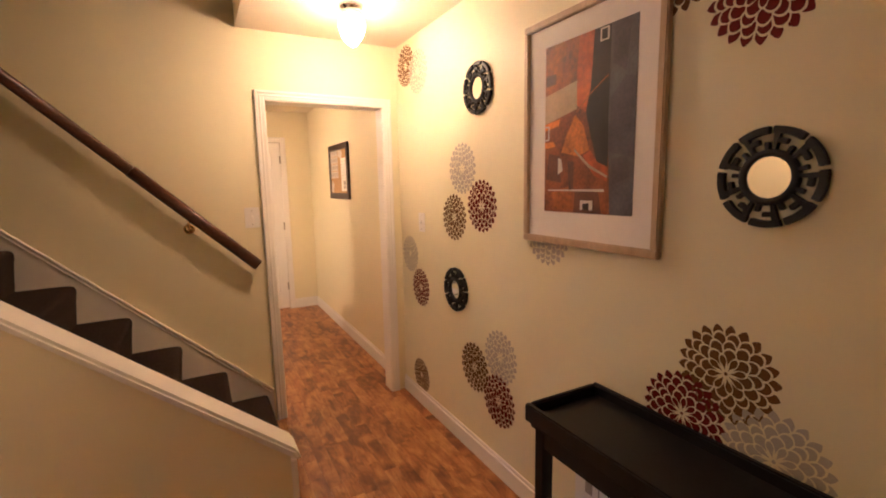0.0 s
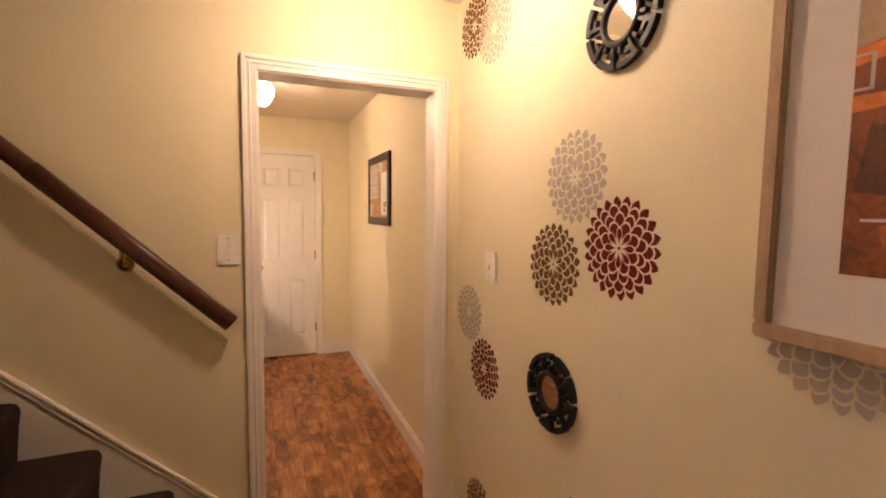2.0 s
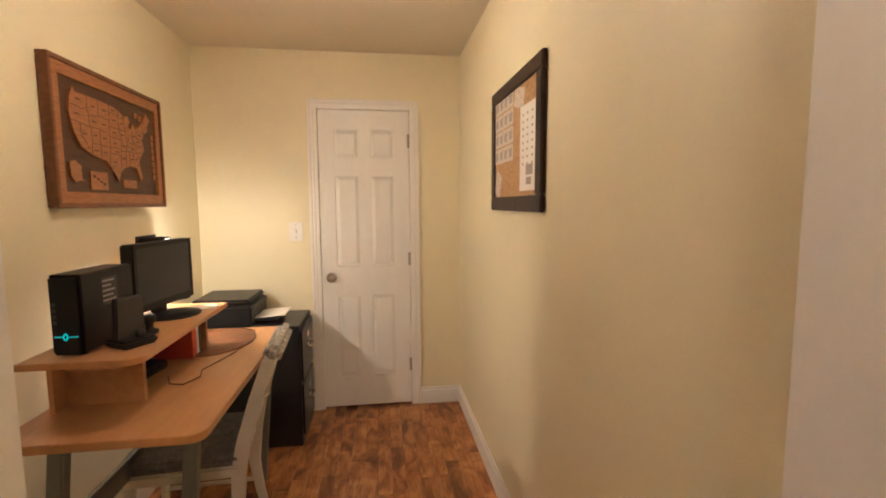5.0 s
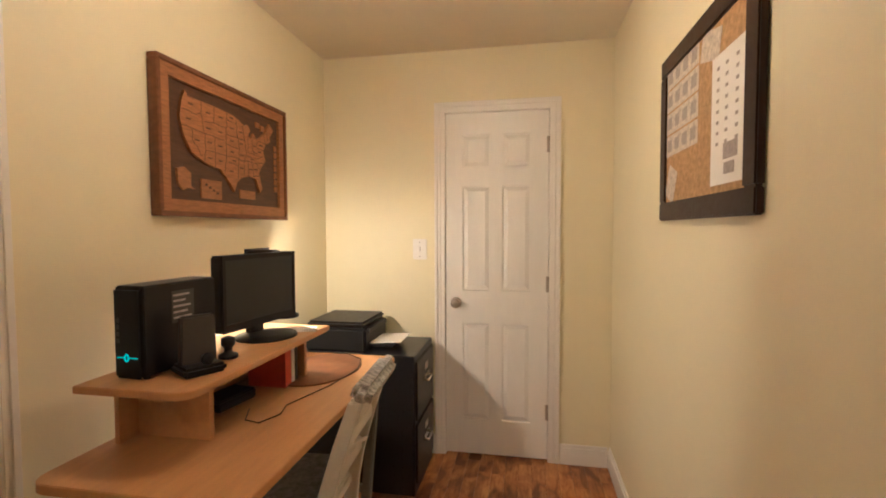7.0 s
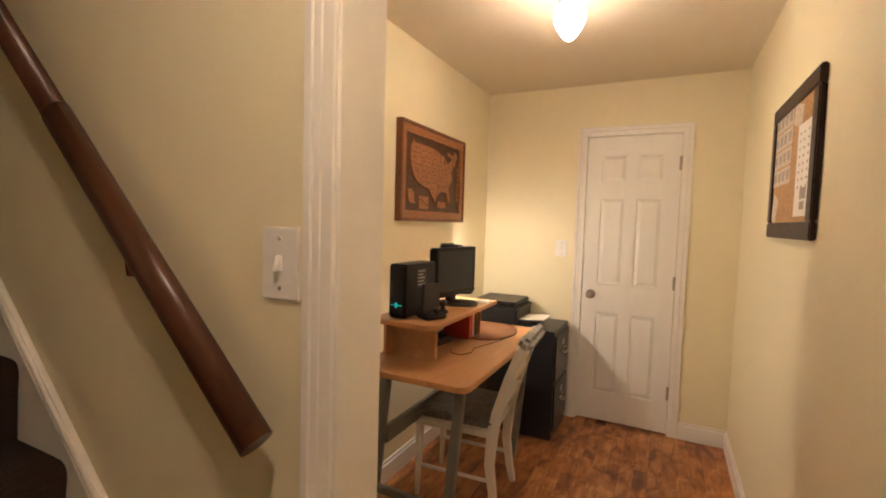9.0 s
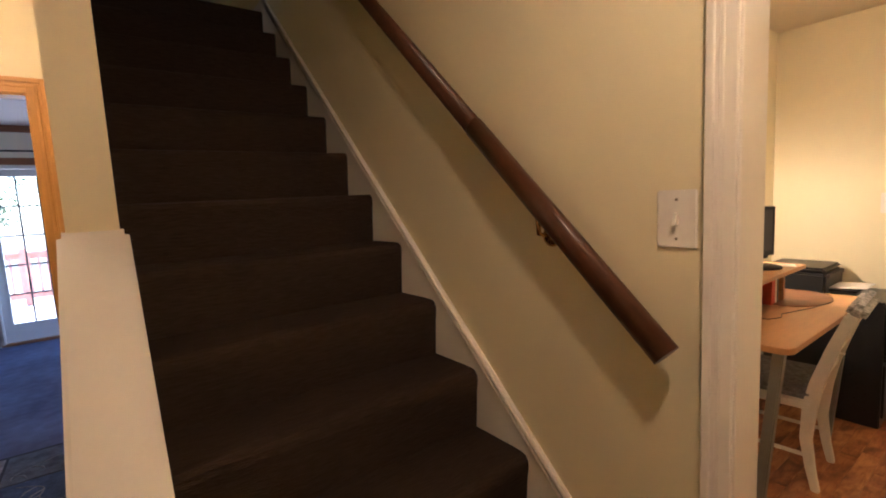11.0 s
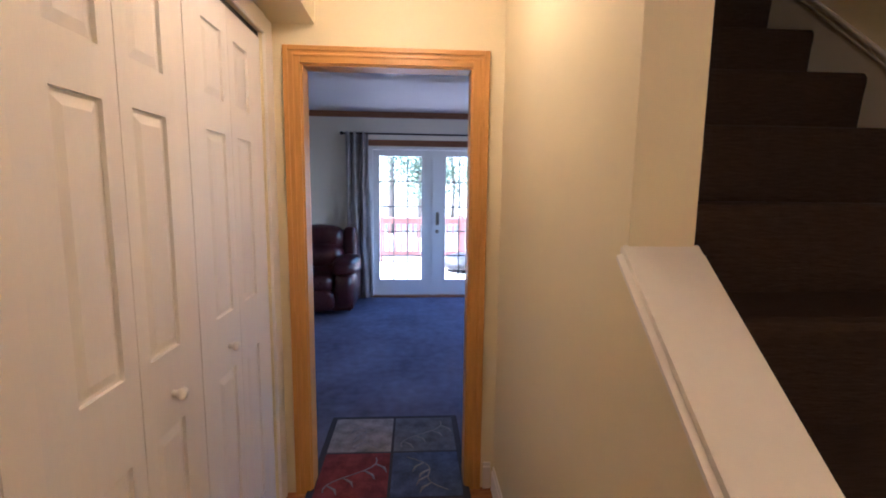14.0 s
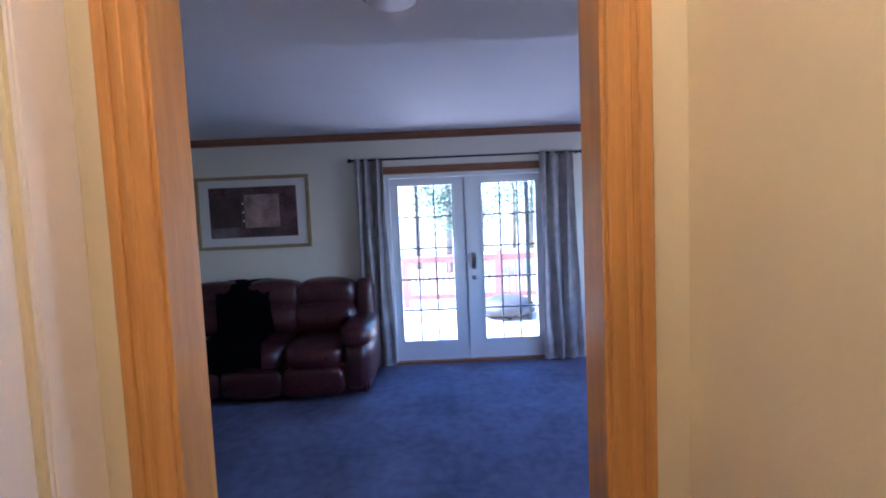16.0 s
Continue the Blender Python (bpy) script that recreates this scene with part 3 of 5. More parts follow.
# bifold closet in the hall
closet_trim = tagged(new("closet_casing"), "white painted casing of the bifold closet", "door trim", kind="structure")
for n, b in (("side_casing", (-0.555, -0.475, 1.0135, 1.032, 0, 2.145)), ("side_casing", (-1.885, -1.785, 1.0135, 1.026, 0, 2.145)), ("head_casing", (-1.785, -0.555, 1.0135, 1.030, 2.070, 2.145))):
    part(n, bx(b, bevel=0.004), TRIM, closet_trim)
structure("closet_track", bx((-1.78, -0.55, 0.965, 1.000, 2.052, 2.072)), IRON, "dark steel sliding track")
zs3 = [(0.20, 0.845), (1.045, 1.632), (1.735, 1.955)]
for i, (x0, x1, c0, c1) in enumerate(((-0.858, -0.560, -0.808, -0.672), (-1.152, -0.861, -1.043, -0.906), (-1.455, -1.157, -1.404, -1.266), (-1.778, -1.458, -1.638, -1.504))):
    fold = thing("bifold_door", pose(x1, 0.988, 0.02, 0, 0, 180), "closed white three-panel bifold closet leaf", "closet door", "bifold closet leaves")
    panel_leaf(x1 - x0, 2.03, 0.034, [(x1 - c1, x1 - c0, a - 0.02, b - 0.02) for a, b in zs3], DOOR, fold)
    if i in (1, 2):
        k = lathe([(0.0, 0.0), (0.009, 0.0), (0.008, 0.012), (0.015, 0.018), (0.017, 0.026), (0.013, 0.034), (0.0, 0.037)], 16)
        part("knob", moved(k, pose(x1 - (-0.990 if i == 1 else -1.350), -0.017, 0.91, 90)), DOOR, fold, "small white round knob")

# skirting boards
def skirting(name, b, face, label="white moulded skirting board"):
    """b: box of the board; face: the side with the moulded top (x or y sign)."""
    x0, x1, y0, y1, z0, z1 = b
    top = {"-x": (x0 + 0.006, x1, y0, y1, z1, z1 + 0.02), "+x": (x0, x1 - 0.006, y0, y1, z1, z1 + 0.02), "-y": (x0, x1, y0 + 0.006, y1, z1, z1 + 0.02), "+y": (x0, x1, y0, y1 - 0.006, z1, z1 + 0.02)}[face]
    structure(name, bx(b, top, bevel=0.002, seg=1), TRIM, label)


skirting("baseboard_east", (XR - 0.015, XR - 0.0005, -1.28, YS - 0.003, 0, 0.092), "-x")
skirting("baseboard_office_east", (XR - 0.015, XR - 0.0005, YS + WT + 0.02, YO - 0.003, 0, 0.098), "-x")
skirting("baseboard_office_north", (1.23, XR - 0.016, YO - 0.015, YO - 0.0005, 0, 0.098), "-y")
skirting("baseboard_office_north_west", (-0.185, 0.497, YO - 0.015, YO - 0.0005, 0, 0.098), "-y")
skirting("baseboard_office_west", (-0.1995, -0.185, OL1 + 0.066, YO - 0.016, 0, 0.098), "+x")
skirting("baseboard_hall", (-1.878, CAP1[0] - 0.02, 2.005, 2.0195, 0, 0.10), "-y")
skirting("baseboard_living_door", (-1.899, -1.885, 1.966, 2.004, 0, 0.115), "+x")
structure("trim_crown", bx((XL, XL + 0.022, -3.0, 4.6, HL - 0.075, HL - 0.002), (XL + 0.022, XL + 0.034, -3.0, 4.6, HL - 0.030, HL - 0.002), bevel=0.004), OAK_DARK, "stained wooden crown moulding")
skirting("baseboard_living_west", (XL + 0.0005, XL + 0.015, -3.0, FD0 - 0.06, 0.006, 0.09), "+x")


def switch_plate(m, label):
    """A toggle switch plate facing -y."""
    s = thing("light_switch", m, label, "light switch", "toggle switches")
    part("plate", bx((-0.043, 0.043, -0.007, 0, -0.062, 0.062), bevel=0.003), TRIM, s)
    tog = part("toggle", prism([(-0.012, -0.012), (0.012, -0.012), (0.010, 0.018), (-0.004, 0.012)], -0.0045, 0.0045, "x"), PAPER, s)
    tog.location = (0, -0.008, 0)
    for z in (-0.042, 0.042):
        part("screw", moved(lathe([(0.0, 0), (0.004, 0), (0.003, 0.002), (0.0, 0.002)], 10), pose(0, -0.0065, z, 90)), STEEL, s)
    return s


switch_plate(pose(0.526, YS - 0.0005, 1.337), "white toggle switch plate beside the office doorway")
switch_plate(pose(XR - 0.0005, 2.748, 1.275, 0, 0, -90), "white toggle switch plate on the decal wall")
switch_plate(pose(0.405, YO - 0.0005, 1.243), "white toggle switch plate beside the closet door")


# ---- foyer wall: decals, mirrors, picture, console table ----
# rings of petals from the middle outwards: tip radius, depth of the notch between petals, count, stagger
PETAL_RINGS = ((0.055, 0.0, 1, 0.0), (0.39, 0.25, 8, 0.0), (0.51, 0.155, 8, 0.5), (0.67, 0.125, 13, 0.2), (0.83, 0.115, 17, 0.6), (1.0, 0.150, 22, 0.1))


def petal_edge(ring, a):
    """Radius of a ring's scalloped outer edge at an angle."""
    tip, notch, n, off = PETAL_RINGS[ring]
    if n == 1:
        return tip
    u = abs(((a * n / (2 * math.pi) - off + 0.5) % 1.0) - 0.5) * 2
    return tip - notch * u ** (1.35 if tip == 1.0 else 2.0)


def petal_meshes(mat):
    """The petals of a dahlia of radius 1 on the wall's plane, one mesh a petal."""
    gap = 0.0225
    meshes = []
    for k in range(1, len(PETAL_RINGS)):
        tip, notch, n, off = PETAL_RINGS[k]
        for i in range(n):
            mid = 2 * math.pi * (i + off) / n
            half_width = (math.pi / n - gap / (tip - notch * 0.6)) * (0.94 if k == 1 else 1.0)
            low, high = [], []
            for j in range(13):
                a = mid + half_width * (j / 6 - 1)
                hi = petal_edge(k, a) - gap
                lo = 0.075 + 0.19 * abs(j / 6 - 1) ** 1.2 if k == 1 else max(petal_edge(m, a) for m in range(k)) + gap
                if hi - lo > 0.012:
                    low.append((lo * math.cos(a), lo * math.sin(a)))
                    high.append((hi * math.cos(a), hi * math.sin(a)))
            if len(low) < 3:
                continue
            c = len(low)
            verts = [(x, u, v) for x in (0.0, -0.0003) for u, v in low + high]
            faces = []
            for j in range(c - 1):
                faces += [(j, j + 1, c + j + 1, c + j), (2 * c + j, 3 * c + j, 3 * c + j + 1, 2 * c + j + 1)]
                faces += [(j + 1, j, 2 * c + j, 2 * c + j + 1), (c + j, c + j + 1, 3 * c + j + 1, 3 * c + j)]
            me = bpy.data.meshes.new("petal")
            me.from_pydata(verts, [], faces)
            me.materials.append(mat)
            meshes.append(me)
    hub = bpy.data.meshes.new("flower_centre")
    ring = [(0.036 * math.cos(q * math.pi / 5), 0.036 * math.sin(q * math.pi / 5)) for q in range(10)]
    hub.from_pydata([(x, u, v) for x in (0.0, -0.0003) for u, v in ring], [], [tuple(range(10, 20))] + [(q, (q + 1) % 10, 10 + (q + 1) % 10, 10 + q) for q in range(10)])
    hub.materials.append(mat)
    return meshes + [hub]


PETALS = {m.name: petal_meshes(m) for m in (DECAL_RED, DECAL_BROWN, DECAL_SILVER)}


def flower(y, z, radius, mat, colour, turn, lift):
    fl = thing("flower_decal", pose(XR - 0.0006 - lift, y, z, math.degrees(turn)) @ Matrix.Diagonal((1, radius, radius, 1)), f"{colour} dahlia flower decal on the cream wall", "wall decal", "flower decals")
    for me in PETALS[mat.name]:
        ob = new(me.name.split(".")[0], me)
        ob.parent = fl


R, B, S = (DECAL_RED, "burgundy"), (DECAL_BROWN, "brown"), (DECAL_SILVER, "silver grey")
FLOWERS = ((2.046, 1.403, 0.140, R), (2.329, 1.330, 0.136, B), (2.235, 1.600, 0.142, S), (2.945, 2.285, 0.135, B), (2.765, 2.215, 0.140, S), (2.950, 1.045, 0.130, S), (2.795, 0.835, 0.132, R), (2.818, 0.205, 0.125, B),
           (2.127, 0.513, 0.142, B), (1.885, 0.650, 0.142, S), (1.899, 0.410, 0.142, R), (1.545, 1.300, 0.132, S), (0.792, 0.972, 0.146, B), (0.915, 0.797, 0.138, R), (0.655, 0.780, 0.142, S), (0.765, 1.995, 0.150, R), (1.000, 2.135, 0.145, B))
for i, (y, z, r, (m, c)) in enumerate(FLOWERS):
    flower(y, z, r, m, c, i * 0.37, 0.0004 * (i % 3))


def arc(r0, r1, a0, a1, d0, d1, n=6):
    pts = [(r1 * math.cos(a0 + (a1 - a0) * i / n), r1 * math.sin(a0 + (a1 - a0) * i / n)) for i in range(n + 1)]
    pts += [(r0 * math.cos(a1 + (a0 - a1) * i / n), r0 * math.sin(a1 + (a0 - a1) * i / n)) for i in range(n + 1)]
    return prism(pts, d0, d1, "x", bevel=0.0015)


def key_mirror(y, z, turn):
    """A round mirror in a black frame with Greek key cut-outs."""
    mir = thing("wall_mirror", pose(XR - 0.001, y, z, turn, 0, 0), "round mirror in a black Greek key frame", "mirror", "round key mirrors")
    pieces = [lathe([(0.052, 0.0), (0.070, 0.0), (0.070, 0.016), (0.066, 0.020), (0.056, 0.020), (0.052, 0.015), (0.052, 0.0)], 40, False)]
    pieces[0] = moved(pieces[0], pose(0, 0, 0, 0, -90))
    n = 9
    for i in range(n):
        a = 2 * math.pi * i / n
        w = 2 * math.pi / n
        pieces.append(arc(0.108, 0.126, a + 0.04, a + w - 0.04, -0.018, 0.0))
        pieces.append(arc(0.066, 0.112, a + 0.07, a + 0.20, -0.017, 0.0, 2))
        pieces.append(arc(0.086, 0.099, a + 0.18, a + w * 0.60, -0.017, 0.0, 3))
        pieces.append(arc(0.066, 0.088, a + w * 0.76, a + w * 0.95, -0.017, 0.0, 2))
    part("frame", join(*pieces), BLACK_GLOSS, mir, "black lacquered openwork frame")
    part("mirror_glass", prism([(0.0545 * math.cos(k * math.pi / 20), 0.0545 * math.sin(k * math.pi / 20)) for k in range(40)], -0.011, 0.0, "x"), MIRROR, mir, "round mirror glass")


key_mirror(0.718, 1.520, 10)
key_mirror(2.062, 1.985, 33)
key_mirror(2.310, 0.918, 57)


def picture_frame(y0, y1, z0, z1, w, x0, x1, mat, parent):
    """Four mitred-looking frame bars on a wall that faces -x."""
    for n, b in (("top_bar", (x0, x1, y0, y1, z1 - w, z1)), ("bottom_bar", (x0, x1, y0, y1, z0, z0 + w)), ("side_bar", (x0, x1, y0, y0 + w, z0 + w, z1 - w)), ("side_bar", (x0, x1, y1 - w, y1, z0 + w, z1 - w))):
        part(n, bx(b, bevel=0.004), mat, parent)


PH, PW = 0.875, 0.665
art = thing("framed_picture", pose(XR - 0.001, 1.011, 1.271), "large abstract orange and grey print in pale oak frame", "picture")
picture_frame(0, PW, 0, PH, 0.028, -0.026, 0, FRAME_OAK, art)
part("mat_board", bx((-0.012, -0.002, 0.028, PW - 0.028, 0.028, PH - 0.028)), MAT_BOARD, art)
A0, A1, B0, B1 = 0.108, 0.541, 0.130, 0.768
paint = lambda n, c, v=0.45, s=9.0: material(n, c, 0.55, v, s)
art_base = paint("art_umber", (0.27, 0.078, 0.022), 0.75)
ART = {"rust": paint("art_rust", (0.44, 0.125, 0.022), 0.75, 6.0), "orange": paint("art_orange", (0.72, 0.22, 0.028), 0.55), "black": paint("art_black", (0.022, 0.012, 0.011), 0.6), "grey": paint("art_grey", (0.105, 0.095, 0.105), 0.5), "tan": paint("art_tan", (0.50, 0.36, 0.21), 0.25), "mauve": paint("art_mauve", (0.085, 0.070, 0.082), 0.5), "white": paint("art_white", (0.66, 0.58, 0.50), 0.15), "ember": paint("art_ember", (0.50, 0.105, 0.020), 0.8, 5.0), "brown": paint("art_brown", (0.13, 0.048, 0.024), 0.7)}
part("print", bx((-0.0135, -0.0125, A0, A1, B0, B1)), art_base, art, "abstract print in orange, rust, black and grey")


def daub(points, key, lift):
    pts = [(A0 + (A1 - A0) * u, B0 + (B1 - B0) * v) for u, v in points]
    part("painted_shape", prism(pts, -0.0136 - lift * 0.0002, -0.0135 - lift * 0.0002 + 0.0001, "x"), ART[key], art)


# u runs from the picture's right (0) to its left (1)
daub(((0, 0), (0.22, 0), (0.26, 0.5), (0.25, 1), (0, 1)), "grey", 1)
daub(((0.25, 0.22), (0.36, 0.28), (0.44, 0.44), (0.50, 0.58), (0.46, 0.74), (0.43, 1.0), (0.25, 1.0)), "black", 1)
daub(((0.45, 0.70), (0.50, 0.57), (0.60, 0.62), (0.61, 0.80), (0.58, 1.0), (0.42, 1.0)), "ember", 2)
daub(((0.62, 0.30), (0.70, 0.31), (0.68, 0.13), (0.63, 0.14)), "brown", 3)
daub(((0.25, 0.18), (0.40, 0.22), (0.52, 0.33), (0.44, 0.36), (0.36, 0.29), (0.25, 0.26)), "ember", 2)
daub(((0.04, 0.20), (0.20, 0.16), (0.22, 0.30), (0.06, 0.32)), "mauve", 2)
daub(((0.82, 0.52), (1.0, 0.50), (1.0, 0.54), (0.80, 0.56)), "orange", 3)
daub(((0.86, 0.40), (1.0, 0.39), (1.0, 0.43), (0.88, 0.43)), "orange", 3)
daub(((0.10, 0.74), (0.22, 0.80), (0.22, 1.0), (0.06, 1.0)), "mauve", 2)
daub(((0.25, 0.20), (0.45, 0.26), (0.62, 0.36), (0.62, 0.375), (0.44, 0.275), (0.25, 0.212)), "tan", 4)
daub(((0.60, 0.575), (0.46, 0.66), (0.27, 0.74), (0.27, 0.746), (0.46, 0.668), (0.61, 0.585)), "rust", 4)
daub(((0.52, 0.62), (0.72, 0.66), (0.70, 1), (0.50, 1)), "rust", 1)
daub(((0.78, 0.76), (1, 0.74), (1, 1), (0.72, 1)), "rust", 1)
daub(((0.45, 0.36), (0.58, 0.33), (0.78, 0.36), (0.72, 0.46), (0.62, 0.57), (0.52, 0.50)), "orange", 2)
daub(((0.60, 0.60), (1.0, 0.54), (1.0, 0.71), (0.60, 0.76)), "tan", 2)
daub(((0, 0.30), (0.24, 0.34), (0.24, 0.62), (0.1, 0.72), (0, 0.70)), "mauve", 2)
daub(((0.78, 0.18), (0.98, 0.20), (0.94, 0.36), (0.80, 0.34)), "brown", 2)
daub(((0.30, 0), (0.62, 0), (0.60, 0.14), (0.34, 0.12)), "brown", 2)
daub(((0.62, 0.02), (0.85, 0.0), (0.9, 0.12), (0.66, 0.16)), "rust", 2)
daub(((0.28, 0.125), (0.95, 0.130), (0.95, 0.137), (0.28, 0.140)), "white", 3)
daub(((0.40, 0.02), (0.54, 0.02), (0.54, 0.075), (0.40, 0.075)), "white", 3)
daub(((0.44, 0.02), (0.51, 0.02), (0.51, 0.055), (0.44, 0.06)), "black", 4)
daub(((0.76, 0.25), (0.82, 0.23), (0.82, 0.33), (0.78, 0.32)), "white", 3)
for a0, a1, b0, b1 in ((0.27, 0.36, 0.925, 0.932), (0.27, 0.36, 0.985, 0.992), (0.27, 0.285, 0.925, 0.99), (0.345, 0.36, 0.925, 0.99), (0.94, 1.0, 0.44, 0.447), (0.94, 1.0, 0.52, 0.527), (0.94, 0.953, 0.44, 0.52)):
    daub(((a0, b0), (a1, b0), (a1, b1), (a0, b1)), "white", 5)
daub(((0.86, 0.77), (0.99, 0.765), (0.99, 0.83), (0.86, 0.83)), "brown", 3)

# console table with a tray top
ct = thing("console_table", pose(1.16, -0.12, 0), "black lacquered console table with tray top", "console table")
TW, TL, TH = XR - 0.017 - 1.16, 1.37, 0.775
part("tray_bottom", bx((0.02, TW - 0.02, 0.02, TL - 0.02, TH - 0.050, TH - 0.036)), BLACK_PAINT, ct)
for b in ((0, 0.022, 0, TL, TH - 0.062, TH), (TW - 0.022, TW, 0, TL, TH - 0.062, TH), (0.022, TW - 0.022, 0, 0.022, TH - 0.062, TH), (0.022, TW - 0.022, TL - 0.022, TL, TH - 0.062, TH)):
    part("tray_rim", bx(b, bevel=0.005), BLACK_PAINT, ct)
part("moulding", bx((0.012, TW - 0.012, 0.012, TL - 0.012, TH - 0.085, TH - 0.062), bevel=0.008), BLACK_PAINT, ct)
for b in ((0.03, 0.048, 0.03, TL - 0.03, TH - 0.145, TH - 0.085), (TW - 0.048, TW - 0.03, 0.03, TL - 0.03, TH - 0.145, TH - 0.085), (0.048, TW - 0.048, 0.03, 0.048, TH - 0.145, TH - 0.085), (0.048, TW - 0.048, TL - 0.048, TL - 0.03, TH - 0.145, TH - 0.085)):
    part("apron", bx(b, bevel=0.002), BLACK_PAINT, ct)
for x in (0.025, TW - 0.07):
    for y in (0.025, TL - 0.07):
        part("leg", bx((x, x + 0.045, y, y + 0.045, 0, TH - 0.085), bevel=0.004), BLACK_PAINT, ct)
part("lower_shelf", bx((0.03, TW - 0.03, 0.03, TL - 0.03, 0.14, 0.16), bevel=0.003), BLACK_PAINT, ct)
# white block put in for the bright wall and outlet behind the legs
wb = thing("storage_box", pose(1.30, 0.98, 0.16), "white block standing in for a bright patch of wall with outlet", "storage box")
part("body", bx((0, 0.16, 0, 0.17, 0, 0.42), bevel=0.004), PAPER, wb)
part("label", bx((-0.0012, 0.0, 0.06, 0.065, 0.30, 0.38), (-0.0012, 0.0, 0.09, 0.12, 0.33, 0.40)), INK, wb, "grey mark standing in for the outlet")

# ---- office ----
DTZ = 0.787
desk = thing("desk", pose(-0.085, 4.08, 0), "beech laminate computer desk with raised shelf on steel legs", "desk")
DW, DL = 0.545, 1.15


def rounded(x0, x1, y0, y1, r, z0, z1, corners=(1, 1, 1, 1)):
    pts = []
    for (cx, cy, a), on in zip(((x1 - r, y1 - r, 0), (x0 + r, y1 - r, 90), (x0 + r, y0 + r, 180), (x1 - r, y0 + r, 270)), corners):
        if on:
            pts += [(cx + r * math.cos(radians(a + k * 15)), cy + r * math.sin(radians(a + k * 15))) for k in range(7)]
        else:
            pts.append((cx + r * (1 if a in (0, 270) else -1), cy + r * (1 if a < 100 else -1)))
    return prism(pts, z0, z1, "z", bevel=0.002)


part("desktop", rounded(0, DW, 0, DL, 0.045, DTZ - 0.025, DTZ), BEECH, desk)
SZ = 0.978
part("shelf", rounded(0.02, 0.345, 0.10, 0.88, 0.05, SZ - 0.02, SZ, (0, 0, 0, 1)), BEECH, desk)
part("shelf_end", bx((0.05, 0.275, 0.262, 0.280, DTZ, SZ - 0.02)), BEECH, desk)
part("shelf_end", bx((0.05, 0.275, 0.80, 0.818, DTZ, SZ - 0.02)), BEECH, desk)
part("shelf_back", bx((0.035, 0.05, 0.20, 0.83, DTZ, SZ - 0.02)), BEECH, desk)
for y in (0.10, DL - 0.10):
    part("leg", prism([(DW - 0.150, 0), (DW - 0.110, 0), (DW - 0.045, DTZ - 0.025), (DW - 0.085, DTZ - 0.025)], y - 0.02, y + 0.02, "y", bevel=0.005), DESK_STEEL, desk)
    bm = prism([(0.02, 0), (0.065, 0), (0.145, DTZ - 0.025), (0.10, DTZ - 0.025)], y - 0.02, y + 0.02, "y", bevel=0.005)
    part("leg", bm, DESK_STEEL, desk)
    part("foot_rail", bx((0.065, DW - 0.125, y - 0.012, y + 0.012, 0.20, 0.235), bevel=0.004), DESK_STEEL, desk)
part("stretcher", bx((0.10, 0.12, 0.12, DL - 0.12, 0.42, 0.50), bevel=0.003), DESK_STEEL, desk)
solid("oval_mat", moved(lathe([(0.0, 0.0), (1.0, 0.0), (1.0, 0.004), (0.98, 0.006), (0.0, 0.006)], 40), Matrix.Diagonal((0.16, 0.22, 1, 1))), MAP_FRAME, pose(0.20, 4.99, DTZ + 0.001), "brown wooden oval mat on the desk", "desk mat")

tower = thing("desktop_computer", pose(0.0, 4.240, SZ, 0, 0, -4) @ Matrix.Diagonal((0.60, 0.70, 0.97, 1)), "slim black desktop computer with teal power light", "computer")
part("case", bx((0, 0.145, 0.012, 0.365, 0.008, 0.250), bevel=0.004), BLACK_PAINT, tower)
part("front_bezel", bx((0.002, 0.143, -0.004, 0.012, 0.005, 0.248), bevel=0.008), BLACK_GLOSS, tower)
part("power_ring", moved(lathe([(0.007, 0), (0.011, 0), (0.011, 0.003), (0.007, 0.003), (0.007, 0)], 20, False), pose(0.070, -0.004, 0.062, 90)), LED, tower, "teal lit power ring")
for x0, x1 in ((0.020, 0.056), (0.084, 0.128)):
    part("light_strip", bx((x0, x1, -0.006, -0.004, 0.061, 0.0635)), LED, tower, "teal lit strip")
part("port_row", bx(*[(0.016, 0.034, -0.0055, -0.004, 0.100 + 0.018 * k, 0.112 + 0.018 * k) for k in range(4)]), GREY_PLASTIC, tower)
lab = part("sticker", bx((0.145, 0.1462, 0.135, 0.245, 0.135, 0.225)), GREY_PLASTIC, tower, "grey specification sticker")
part("sticker_lines", bx(*[(0.1462, 0.1468, 0.142, 0.142 + (0.09, 0.07, 0.085, 0.06, 0.08)[k], 0.146 + 0.016 * k, 0.152 + 0.016 * k) for k in range(5)]), INK, tower, "grey print bars")
part("side_vents", bx(*[(0.145, 0.1455, 0.275 + 0.012 * (k % 5), 0.281 + 0.012 * (k % 5), 0.10 + 0.014 * (k // 5), 0.107 + 0.014 * (k // 5)) for k in range(30)]), BLACK_GLOSS, tower)
for x in (0.02, 0.11):
    for y in (0.03, 0.32):
        part("foot", bx((x, x + 0.018, y, y + 0.018, 0, 0.009)), BLACK_PLASTIC, tower)

